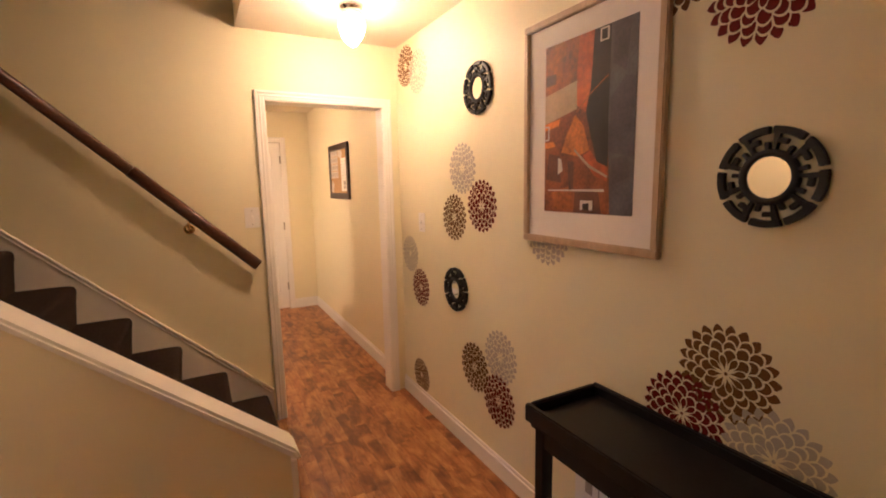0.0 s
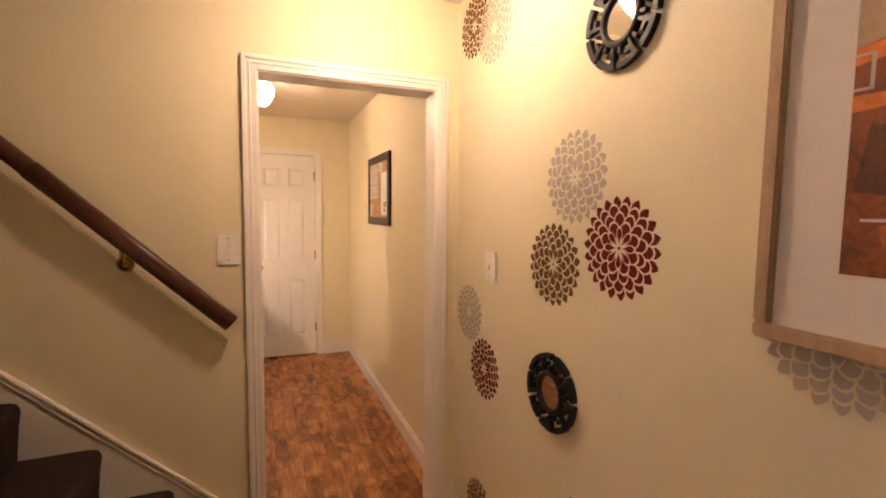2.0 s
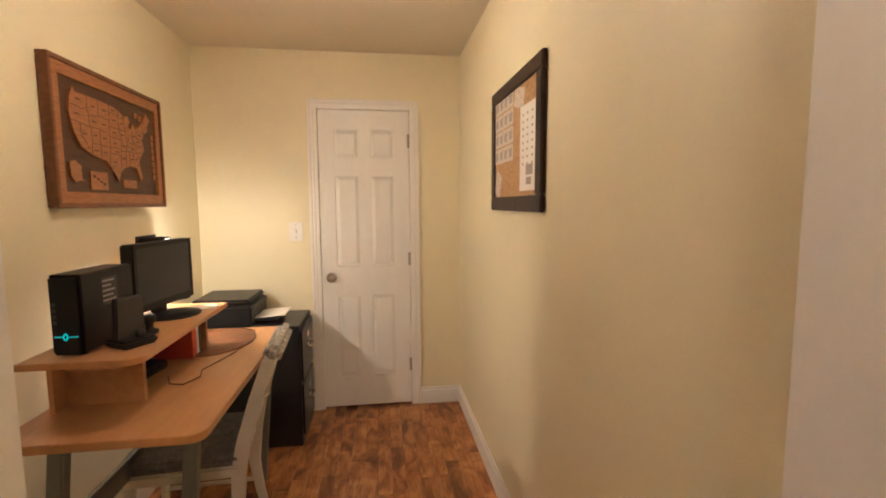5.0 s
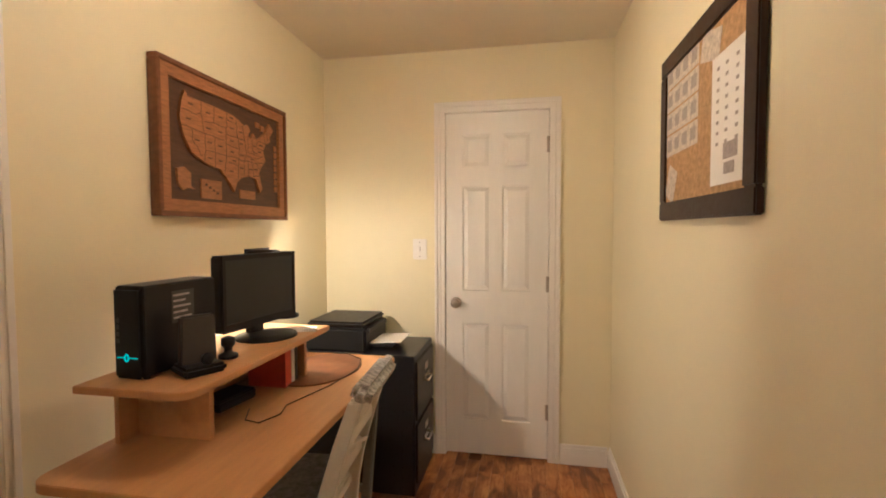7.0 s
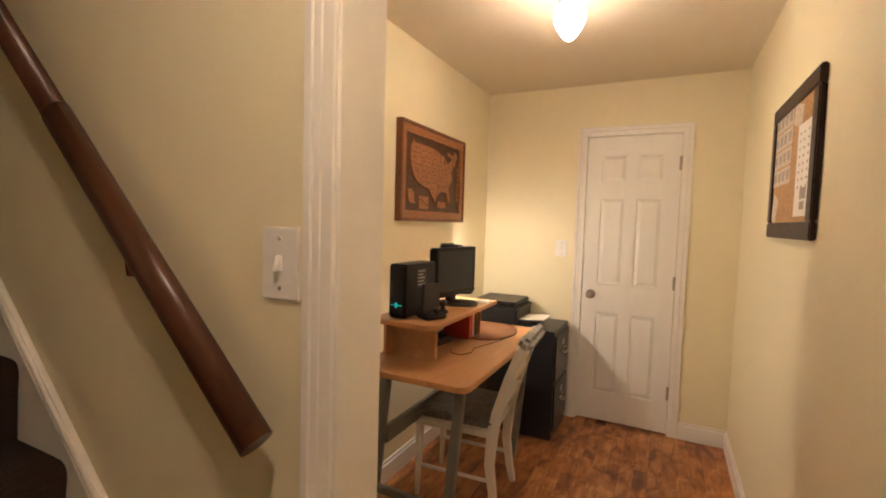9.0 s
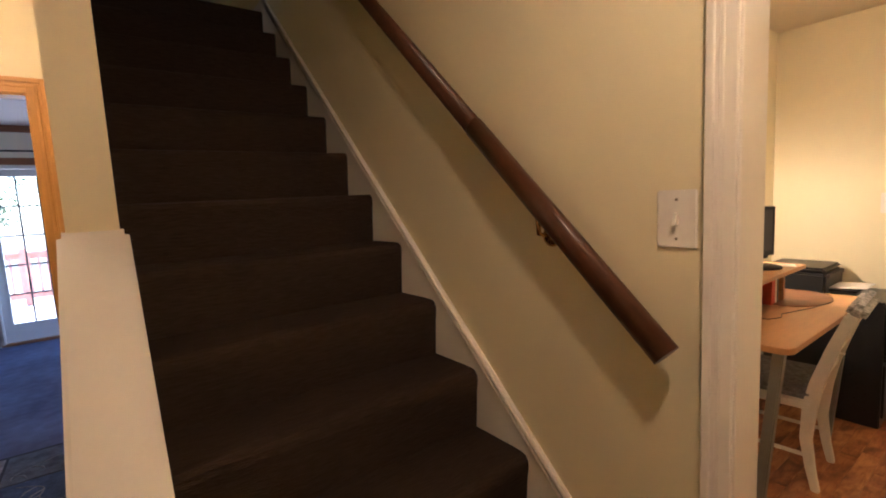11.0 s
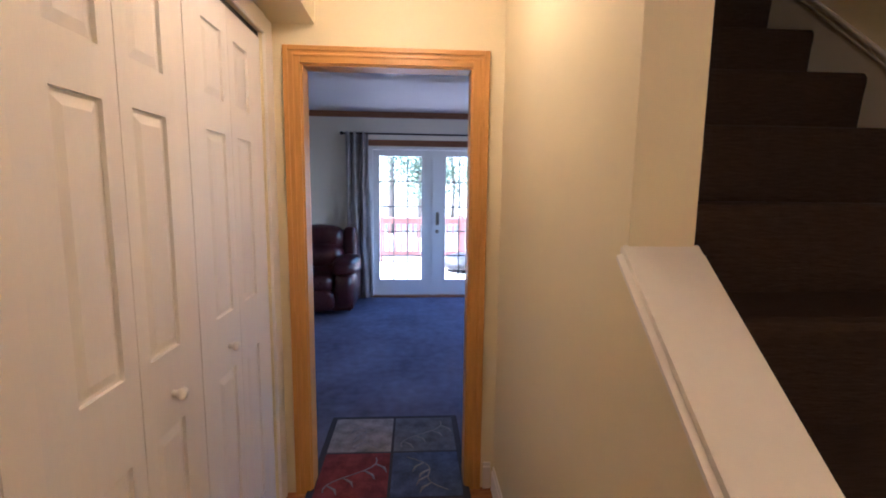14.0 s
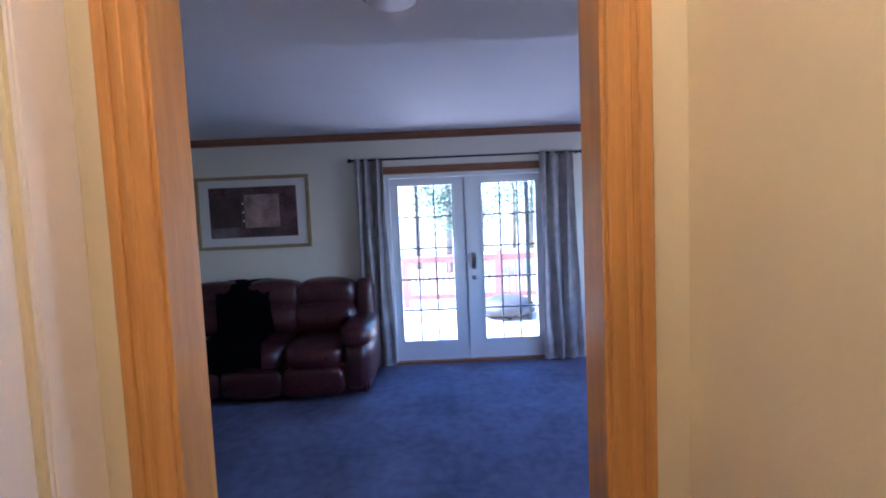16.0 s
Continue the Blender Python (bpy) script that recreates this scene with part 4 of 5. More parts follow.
mon = thing("monitor", pose(0.085, 4.75, SZ, 0, 0, -8) @ Matrix.Diagonal((1, 0.88, 1, 1)), "black flat screen monitor switched off on a stand", "monitor")
part("housing", bx((-0.035, 0.014, -0.212, 0.212, 0.045, 0.300), bevel=0.006), BLACK_PLASTIC, mon)
part("screen", bx((0.014, 0.0152, -0.196, 0.196, 0.072, 0.284)), SCREEN, mon, "dark matte screen")
part("bezel", bx((0.0135, 0.017, -0.212, 0.212, 0.284, 0.300), (0.0135, 0.017, -0.212, 0.212, 0.045, 0.072), (0.0135, 0.017, -0.212, -0.196, 0.072, 0.284), (0.0135, 0.017, 0.196, 0.212, 0.072, 0.284)), BLACK_GLOSS, mon)
part("neck", bx((-0.040, -0.005, -0.035, 0.035, 0.010, 0.09), bevel=0.006), BLACK_PLASTIC, mon)
part("base", moved(lathe([(0.0, 0.0), (1.0, 0.0), (0.97, 0.008), (0.5, 0.014), (0.0, 0.016)], 32), Matrix.Translation((0.03, 0, 0)) @ Matrix.Diagonal((0.105, 0.125, 1, 1))), BLACK_GLOSS, mon)

lamp = thing("desk_lamp", pose(-0.01, 5.10, SZ), "small black desk lamp lit behind the monitor", "desk lamp")
part("base", lathe([(0.0, 0.0), (0.055, 0.0), (0.055, 0.012), (0.02, 0.02), (0.0, 0.02)], 24), BLACK_PLASTIC, lamp)
part("stem", tube([(-0.055, 0.0, 0.015), (-0.085, 0.0, 0.10), (-0.095, -0.02, 0.22), (-0.092, -0.06, 0.275), (-0.080, -0.095, 0.290)], 0.006, 8), BLACK_PLASTIC, lamp)
# south side drawn down and back plate added to keep glow off the wall
hood = [(-0.095 + 0.058 * math.cos(radians(a)), 0.268 + 0.034 * math.sin(radians(a))) for a in range(35, 228, 16)]
hood += [(-0.095 + 0.053 * math.cos(radians(a)), 0.266 + 0.029 * math.sin(radians(a))) for a in range(227, 34, -16)]
part("head", join(prism(hood, -0.090, 0.010, "x"), bx((-0.092, -0.088, -0.156, 0.020, 0.215, 0.306))), BLACK_PLASTIC, lamp, "black curved lamp hood with added light-blocking back plate")
bulb = part("bulb", lathe([(0.0, -0.012), (0.012, -0.008), (0.016, 0.004), (0.012, 0.016), (0.0, 0.020)], 14), DESK_BULB, lamp, "lit bulb")
bulb.location = (-0.036, -0.095, 0.258)


def speaker(m, label):
    s = thing("speaker", m, label, "loudspeaker", "desktop speakers")
    part("grille", prism([(-0.048, 0.02), (0.048, 0.02), (0.042, 0.155), (-0.042, 0.155)], 0.0, 0.022, "x", bevel=0.004), GREY_PLASTIC, s, "dark grey flat speaker panel")
    part("foot", bx((-0.03, 0.07, -0.055, 0.055, 0.0, 0.026), bevel=0.008), BLACK_PLASTIC, s)
    part("dial", moved(lathe([(0.0, 0), (0.016, 0), (0.015, 0.012), (0.0, 0.013)], 18), pose(0.045, 0.01, 0.038, 0, 70)), BLACK_GLOSS, s)


speaker(pose(0.150, 4.345, SZ, 0, 0, -30), "flat grey panel speaker on a black foot")
cable_box = solid("webcam", join(lathe([(0.0, 0.0), (0.028, 0.0), (0.028, 0.010), (0.012, 0.018), (0.012, 0.03), (0.020, 0.04), (0.020, 0.06), (0.0, 0.068)], 18)), BLACK_GLOSS, pose(0.155, 4.475, SZ), "small black webcam standing on the shelf", "webcam")
cab_pts = [(0.17, 4.55, DTZ + 0.004), (0.21, 4.47, DTZ + 0.005), (0.26, 4.46, DTZ + 0.004), (0.29, 4.53, DTZ + 0.004), (0.27, 4.60, DTZ + 0.004), (0.33, 4.80, DTZ + 0.004), (0.37, 4.98, DTZ + 0.012), (0.33, 5.12, DTZ + 0.012), (0.24, 5.19, DTZ + 0.012), (0.10, 5.22, DTZ + 0.004)]
solid("cable", tube(cab_pts, 0.0019, 6), BLACK_PLASTIC, I4, "thin black cable lying across the desk", "cable")
solid("network_router", bx((0, 0.10, 0, 0.16, 0, 0.035), bevel=0.006), BLACK_PLASTIC, pose(0.0, 4.52, DTZ + 0.0005, 0, 0, -10), "flat black box under the desk shelf", "router")
solid("power_adapter", bx((0, 0.06, 0, 0.12, 0, 0.09), bevel=0.008), BLACK_PLASTIC, pose(0.02, 4.385, DTZ + 0.0005), "black power box under the desk shelf", "power adapter")
for i, (y, h, t, m, c) in enumerate(((4.755, 0.135, 0.045, RED_BOX, "orange red"), (4.803, 0.150, 0.022, PAPER, "white"), (4.828, 0.145, 0.020, GREY_PLASTIC, "grey"))):
    bk = thing("book", pose(0.03, y, DTZ + 0.0005), f"{c} book standing under the desk shelf", "book", "books on the desk")
    part("cover", bx((0, 0.15, 0, t, 0, h), bevel=0.002), m, bk)
    part("pages", bx((0.003, 0.146, 0.003, t - 0.003, h, h + 0.001)), PAPER, bk)
solid("paper_note", bx((0, 0.09, 0, 0.13, 0, 0.0012)), PAPER, pose(0.10, 4.885, SZ + 0.0005, 0, 0, -70), "small white paper on the shelf", "paper")

# filing cabinet and printer
fc = thing("filing_cabinet", pose(-0.13, 5.452, 0), "black two-drawer steel filing cabinet", "filing cabinet")
FW, FL, FH = 0.615, 0.425, 0.722
part("body", bx((0, FW, 0, FL, 0, FH), bevel=0.004), CABINET, fc)
for z in (0.06, 0.385):
    d = part("drawer", bx((FW, FW + 0.012, 0.018, FL - 0.018, z, z + 0.305), bevel=0.003), CABINET, fc, "black drawer front")
    part("handle", join(tube([(FW + 0.012, 0.16, z + 0.175), (FW + 0.036, 0.165, z + 0.168), (FW + 0.036, 0.26, z + 0.168), (FW + 0.012, 0.265, z + 0.175)], 0.007, 8), bx((FW + 0.012, FW + 0.018, 0.145, 0.28, z + 0.165, z + 0.195), bevel=0.002)), CHROME, d, "chrome drawer pull")
    part("label_holder", bx((FW + 0.012, FW + 0.016, 0.175, 0.25, z + 0.215, z + 0.255), bevel=0.001), CHROME, d, "chrome card holder")
pr = thing("printer", pose(-0.12, 5.475, FH), "black inkjet printer with paper in its tray", "printer")
part("body", bx((0, 0.34, 0, 0.36, 0.0, 0.125), bevel=0.012), BLACK_PLASTIC, pr)
part("scanner_lid", bx((0.01, 0.33, 0.006, 0.354, 0.127, 0.158), bevel=0.012), BLACK_PAINT, pr)
part("control_strip", bx((0.335, 0.352, 0.03, 0.33, 0.095, 0.125), bevel=0.005), GREY_PLASTIC, pr)
part("paper_tray", bx((0.34, 0.47, 0.05, 0.30, 0.022, 0.032), bevel=0.004), BLACK_PLASTIC, pr)
solid("paper_sheet", moved(bx((0, 0.20, 0, 0.215, 0, 0.004)), pose(0, 0, 0, 0, -4)), PAPER, pose(0.19, 5.545, FH + 0.033), "white paper lying in the printer tray", "paper")

# chair
ch = thing("desk_chair", pose(0.0, 0.0, 0.0), "white painted wooden chair with grey fabric", "chair")
ch.matrix_basis = pose(0.19, 4.715, 0, 0, 0, 4)
part("seat_frame", bx((-0.22, 0.20, -0.20, 0.20, 0.385, 0.430), bevel=0.008), CHAIR_WHITE, ch)
part("seat_cushion", bx((-0.225, 0.195, -0.205, 0.205, 0.430, 0.475), bevel=0.018, seg=3), CHAIR_FABRIC, ch, "grey fabric seat cushion")
for y in (-0.165, 0.165):
    side = [(0.215, 0.0), (0.190, 0.10), (0.165, 0.24), (0.170, 0.40), (0.195, 0.52), (0.245, 0.68), (0.300, 0.83)]
    outline = [(x, z) for x, z in side] + [(x + w, z) for (x, z), w in zip(side[::-1], (0.042, 0.048, 0.052, 0.055, 0.045, 0.036, 0.030))]
    part("back_leg", prism(outline, y - 0.017, y + 0.017, "y", bevel=0.004), CHAIR_WHITE, ch)
    part("front_leg", tube([(-0.185, y, 0.385), (-0.190, y, 0.2), (-0.195, y, 0.0)], [0.024, 0.018, 0.012], 10), CHAIR_WHITE, ch)
    part("stretcher", tube([(-0.19, y, 0.16), (0.185, y, 0.16)], 0.010, 8), CHAIR_WHITE, ch)
for z, x in ((0.55, 0.222), (0.68, 0.262)):
    part("back_rail", bx((x, x + 0.022, -0.15, 0.15, z - 0.025, z + 0.025), bevel=0.004), CHAIR_WHITE, ch)
part("cross_slat", prism([(-0.148, 0.575), (-0.118, 0.575), (0.148, 0.655), (0.118, 0.655)], 0.240, 0.256, "x"), CHAIR_WHITE, ch)
part("cross_slat", prism([(0.148, 0.575), (0.118, 0.575), (-0.148, 0.655), (-0.118, 0.655)], 0.2565, 0.270, "x"), CHAIR_WHITE, ch)
part("top_rail", moved(bx((-0.020, 0.022, -0.18, 0.18, -0.045, 0.035), bevel=0.010), pose(0.318, 0, 0.81, 0, 20)), CHAIR_WHITE, ch)
bm = moved(bx((-0.034, 0.034, -0.19, 0.19, -0.01, 0.062), bevel=0.022, seg=3), pose(0.330, 0, 0.825, 0, 20))
part("top_pad", bm, CHAIR_PAD, ch, "grey white woven fabric pad")

# cork board on the office's east wall
cb = thing("cork_board", pose(XR - 0.001, 4.276, 1.389), "cork board with banknotes and papers in espresso frame", "cork board")
CW, CHH = 0.676, 0.537
picture_frame(0, CW, 0, CHH, 0.060, -0.020, 0, FRAME_DARK, cb)
part("cork", bx((-0.014, -0.004, 0.06, CW - 0.06, 0.06, CHH - 0.06)), CORK, cb)


def sheet(name, y, z, w, h, tilt, mat, label, lift=0.0):
    return solid(name, moved(bx((-0.0008, 0, -w / 2, w / 2, -h / 2, h / 2)), pose(0, 0, 0, tilt)), mat, pose(XR - 0.0152 - lift, y, z), label, "paper", "papers on the cork board")


plist = sheet("paper_list", 4.425, 1.625, 0.190, 0.315, 0, PAPER, "white printed list pinned to the cork board")
for k in range(4):
    strip_ob = sheet("banknote_strip", 4.765, 1.845 - 0.072 * k, 0.300, 0.066, 0, NOTE, "strip of printed banknotes pinned to the cork board")
    for j in range(4):
        part("portrait", bx((-0.0014, -0.0008, -0.135 + 0.07 * j, -0.095 + 0.07 * j, -0.018, 0.018)), INK, strip_ob, "grey printed portrait block")
sheet("banknote", 4.535, 1.825, 0.125, 0.075, 14, NOTE, "single banknote pinned at an angle")
sheet("banknote", 4.84, 1.505, 0.085, 0.105, 24, NOTE, "single banknote pinned at an angle")
tagged(part("printed_lines", bx(*[(-0.0014, -0.0008, y, y + 0.014, z, z + 0.008) for y in (-0.055, 0.0, 0.05) for z in [0.12 - 0.026 * k for k in range(8)]], (-0.0014, -0.0008, -0.055, 0.02, -0.10, -0.062), (-0.0014, -0.0008, -0.04, 0.015, -0.135, -0.108)), INK, plist, "grey printed blocks"), kind="stuff")

# carved wooden map of the country on the west wall
mp = thing("carved_map", pose(-0.1995, 4.580, 1.412) @ Matrix.Diagonal((0.72, 0.965, 0.970, 1)), "carved wooden map relief in a walnut frame", "wall map")
MW, MH = 0.85, 0.558
for n, b in (("top_bar", (0, 0.055, 0, MW, MH - 0.018, MH)), ("bottom_bar", (0, 0.055, 0, MW, 0, 0.018)), ("side_bar", (0, 0.055, 0, 0.018, 0.018, MH - 0.018)), ("side_bar", (0, 0.055, MW - 0.018, MW, 0.018, MH - 0.018))):
    part(n, bx(b, bevel=0.003), MAP_FRAME, mp)
for b in ((0.0, 0.044, 0.018, MW - 0.018, MH - 0.062, MH - 0.018), (0, 0.044, 0.018, MW - 0.018, 0.018, 0.062), (0, 0.044, 0.018, 0.062, 0.062, MH - 0.062), (0, 0.044, MW - 0.062, MW - 0.018, 0.062, MH - 0.062)):
    part("inner_border", bx(b, bevel=0.002), MAP_WOOD, mp)
part("backing", bx((0, 0.026, 0.062, MW - 0.062, 0.062, MH - 0.062)), WALNUT, mp)
COAST = ((0.06, 0.98), (0.08, 0.93), (0.30, 0.93), (0.50, 0.91), (0.56, 0.88), (0.62, 0.83), (0.66, 0.86), (0.69, 0.80), (0.66, 0.72), (0.70, 0.70), (0.73, 0.78), (0.76, 0.71), (0.82, 0.76), (0.88, 0.84), (0.94, 0.98), (0.99, 0.90), (0.94, 0.80), (0.95, 0.74), (0.88, 0.68), (0.85, 0.58), (0.88, 0.46), (0.82, 0.36), (0.79, 0.28), (0.83, 0.08), (0.80, 0.03), (0.75, 0.20), (0.66, 0.22), (0.58, 0.18), (0.53, 0.12), (0.50, 0.00), (0.45, 0.10), (0.41, 0.16), (0.36, 0.24), (0.28, 0.25), (0.18, 0.30), (0.10, 0.36), (0.04, 0.52), (0.01, 0.70), (0.03, 0.88))
my = lambda u: 0.105 + 0.64 * u
mz = lambda v: 0.115 + 0.36 * v
part("relief", prism([(my(u), mz(v)) for u, v in COAST], 0.024, 0.040, "x"), MAP_WOOD, mp, "raised carved country shape")


def groove(points, w=0.0014):
    """A carved line along points (u, v) of the map."""
    pts = []
    for (u0, v0), (u1, v1) in zip(points, points[1:]):
        pts += [(my(u0 + (u1 - u0) * k / 4) + 0.0016 * math.sin(u0 * 90 + k * 2.3), mz(v0 + (v1 - v0) * k / 4) + 0.0016 * math.sin(v0 * 70 + k * 1.9)) for k in range(4)]
    pts.append((my(points[-1][0]), mz(points[-1][1])))
    out = []
    for (a0, b0), (a1, b1) in zip(pts, pts[1:]):
        d = max(math.hypot(a1 - a0, b1 - b0), 1e-6)
        p, q = (b1 - b0) / d * w, -(a1 - a0) / d * w
        out.append(prism([(a0 + p, b0 + q), (a1 + p, b1 + q), (a1 - p, b1 - q), (a0 - p, b0 - q)], 0.0396, 0.0405, "x"))
    return out


BORDERS = (((0.03, 0.79), (0.14, 0.77), (0.19, 0.80)), ((0.02, 0.62), (0.20, 0.60), (0.40, 0.58)), ((0.19, 0.93), (0.19, 0.80), (0.21, 0.61)), ((0.11, 0.61), (0.11, 0.50), (0.19, 0.34)), ((0.22, 0.60), (0.22, 0.42), (0.21, 0.29)), ((0.31, 0.92), (0.30, 0.74), (0.21, 0.72)),
           ((0.31, 0.58), (0.31, 0.25)), ((0.30, 0.74), (0.43, 0.73), (0.43, 0.92)), ((0.22, 0.42), (0.42, 0.41), (0.54, 0.41)), ((0.42, 0.73), (0.42, 0.40), (0.40, 0.20)), ((0.43, 0.83), (0.53, 0.82)), ((0.42, 0.66), (0.53, 0.65), (0.55, 0.70)), ((0.42, 0.54), (0.54, 0.53)),
           ((0.53, 0.90), (0.54, 0.66), (0.56, 0.54), (0.55, 0.40), (0.54, 0.16)), ((0.54, 0.66), (0.63, 0.65)), ((0.60, 0.83), (0.62, 0.66), (0.64, 0.50), (0.61, 0.38), (0.61, 0.20)), ((0.55, 0.40), (0.70, 0.40), (0.86, 0.42)), ((0.44, 0.34), (0.55, 0.32)), ((0.66, 0.70), (0.66, 0.52), (0.80, 0.50)),
           ((0.71, 0.70), (0.71, 0.55), (0.77, 0.53)), ((0.66, 0.40), (0.66, 0.22)), ((0.71, 0.40), (0.72, 0.22)), ((0.72, 0.23), (0.79, 0.24)), ((0.64, 0.47), (0.76, 0.46), (0.85, 0.52)), ((0.76, 0.40), (0.80, 0.32)), ((0.77, 0.70), (0.77, 0.60), (0.87, 0.60)), ((0.78, 0.70), (0.88, 0.69)), ((0.86, 0.80), (0.88, 0.68)), ((0.90, 0.88), (0.91, 0.74)))
part("state_lines", join(*[g for line in BORDERS for g in groove(line)]), WALNUT, mp, "dark carved border lines")
tags = [(0.040, 0.0410, my(u - 0.02), my(u + 0.02), mz(v - 0.008), mz(v + 0.008)) for u, v in ((0.10, 0.86), (0.08, 0.70), (0.25, 0.83), (0.37, 0.83), (0.25, 0.66), (0.36, 0.66), (0.48, 0.87), (0.48, 0.75), (0.48, 0.60), (0.48, 0.47), (0.15, 0.50), (0.26, 0.51), (0.36, 0.50), (0.26, 0.34), (0.36, 0.33), (0.47, 0.24), (0.50, 0.37), (0.58, 0.74), (0.58, 0.60), (0.59, 0.46), (0.58, 0.30), (0.69, 0.31), (0.75, 0.32), (0.71, 0.44), (0.80, 0.56), (0.82, 0.65), (0.74, 0.62))]
part("carved_names", bx(*tags), WALNUT, mp, "carved name bars")
part("inset", prism([(0.095, 0.175), (0.13, 0.185), (0.165, 0.165), (0.165, 0.115), (0.185, 0.105), (0.15, 0.108), (0.125, 0.098), (0.10, 0.12)], 0.024, 0.038, "x"), MAP_WOOD, mp, "small carved inset shape")
part("inset_plate", bx((0.024, 0.034, 0.225, 0.345, 0.075, 0.150)), MAP_WOOD, mp, "carved plate with islands")
part("islands", bx(*[(0.034, 0.037, 0.245 + 0.022 * k, 0.257 + 0.022 * k, 0.125 - 0.010 * k, 0.134 - 0.010 * k) for k in range(4)]), WALNUT, mp)
part("legend_plate", bx((0.024, 0.033, 0.47, 0.585, 0.090, 0.128)), MAP_WOOD, mp, "carved legend plate")
for k in range(7):
    part("name_tag", bx((0.024, 0.033, 0.755, 0.775, 0.14 + 0.034 * k, 0.166 + 0.034 * k)), MAP_WOOD, mp, "small carved name tag")
for k in range(3):
    part("name_tag", bx((0.024, 0.033, 0.60 + 0.04 * k, 0.63 + 0.04 * k, 0.43 - 0.008 * k, 0.455 - 0.008 * k)), MAP_WOOD, mp, "small carved name tag")

# ---- living room ----
fd = tagged(new("door_5"), "white double French door with fifteen lights a leaf", "door", kind="structure")
part("frame", bx((XL - WT, XL + 0.012, FD0, FD0 + 0.035, 0, FDT), (XL - WT, XL + 0.012, FD1 - 0.035, FD1, 0, FDT), (XL - WT, XL + 0.012, FD0 + 0.035, FD1 - 0.035, FDT - 0.03, FDT), bevel=0.003), FRENCH_WHITE, fd)
part("sill", bx((XL - WT - 0.05, XL + 0.02, FD0, FD1, -0.02, 0.030), bevel=0.004), OAK_DARK, fd, "brown wooden sill")
MIDY = (FD0 + FD1) / 2
for k, (y0, y1) in enumerate(((FD0 + 0.038, MIDY - 0.002), (MIDY + 0.002, FD1 - 0.038))):
    g0, g1, h0, h1 = (1.165, 1.722, 0.242, 1.886) if k == 0 else (2 * MIDY - 1.722, 2 * MIDY - 1.165, 0.242, 1.886)
    leaf = part("leaf", bx((XL - 0.070, XL - 0.026, y0, g0, 0.035, FDT - 0.034), (XL - 0.070, XL - 0.026, g1, y1, 0.035, FDT - 0.034), (XL - 0.070, XL - 0.026, g0, g1, 0.035, h0), (XL - 0.070, XL - 0.026, g0, g1, h1, FDT - 0.034), bevel=0.002, seg=1), FRENCH_WHITE, fd)
    bead_boxes = [(XL - 0.026, XL - 0.018, g0 - 0.018, g0, h0 - 0.018, h1 + 0.018), (XL - 0.026, XL - 0.018, g1, g1 + 0.018, h0 - 0.018, h1 + 0.018), (XL - 0.026, XL - 0.018, g0, g1, h0 - 0.018, h0), (XL - 0.026, XL - 0.018, g0, g1, h1, h1 + 0.018)]
    part("glazing_bead", bx(*bead_boxes, bevel=0.002, seg=1), FRENCH_WHITE, leaf)
    for i in (1, 2):
        y = g0 + (g1 - g0) * i / 3
        part("muntin", bx((XL - 0.060, XL - 0.036, y - 0.008, y + 0.008, h0, h1)), MUNTIN, leaf)
    for i in range(1, 5):
        z = h0 + (h1 - h0) * i / 5
        part("muntin", bx((XL - 0.061, XL - 0.035, g0, g1, z - 0.008, z + 0.008)), MUNTIN, leaf)
    for i in range(3):
        for j in range(5):
            p = part("pane", bx((XL - 0.050, XL - 0.046, g0 + (g1 - g0) * i / 3 + 0.006, g0 + (g1 - g0) * (i + 1) / 3 - 0.006, h0 + (h1 - h0) * j / 5 + 0.006, h0 + (h1 - h0) * (j + 1) / 5 - 0.006)), GLASS, leaf)
            p.visible_shadow = False
    if k == 1:
        part("handle", join(bx((XL - 0.026, XL - 0.016, MIDY + 0.030, MIDY + 0.075, 0.985, 1.16), bevel=0.006), tube([(XL - 0.016, MIDY + 0.052, 1.13), (XL + 0.02, MIDY + 0.052, 1.12), (XL + 0.02, MIDY + 0.052, 1.03), (XL - 0.016, MIDY + 0.052, 1.01)], 0.010, 8)), STEEL, leaf, "nickel pull handle")
        part("deadbolt", moved(lathe([(0.0, 0), (0.026, 0), (0.024, 0.012), (0.012, 0.014), (0.010, 0.03), (0.0, 0.031)], 18), pose(XL - 0.026, MIDY + 0.052, 0.90, 0, 90)), STEEL, leaf, "nickel deadbolt")
part("astragal", bx((XL - 0.030, XL - 0.014, MIDY - 0.022, MIDY + 0.022, 0.032, FDT - 0.033), bevel=0.003), FRENCH_WHITE, fd, "white meeting strip between the leaves")
structure("trim_door_5_head", bx((XL, XL + 0.020, FD0 - 0.06, FD1 + 0.06, FDT + 0.012, FDT + 0.088), bevel=0.004), OAK_DARK, "stained wooden head trim above the French door")
structure("trim_door_5_side", bx((XL, XL + 0.020, FD0 - 0.06, FD0 - 0.001, 0, FDT + 0.010), (XL, XL + 0.020, FD1 + 0.001, FD1 + 0.06, 0, FDT + 0.010), bevel=0.004), FRENCH_WHITE, "white side trim of the French door")

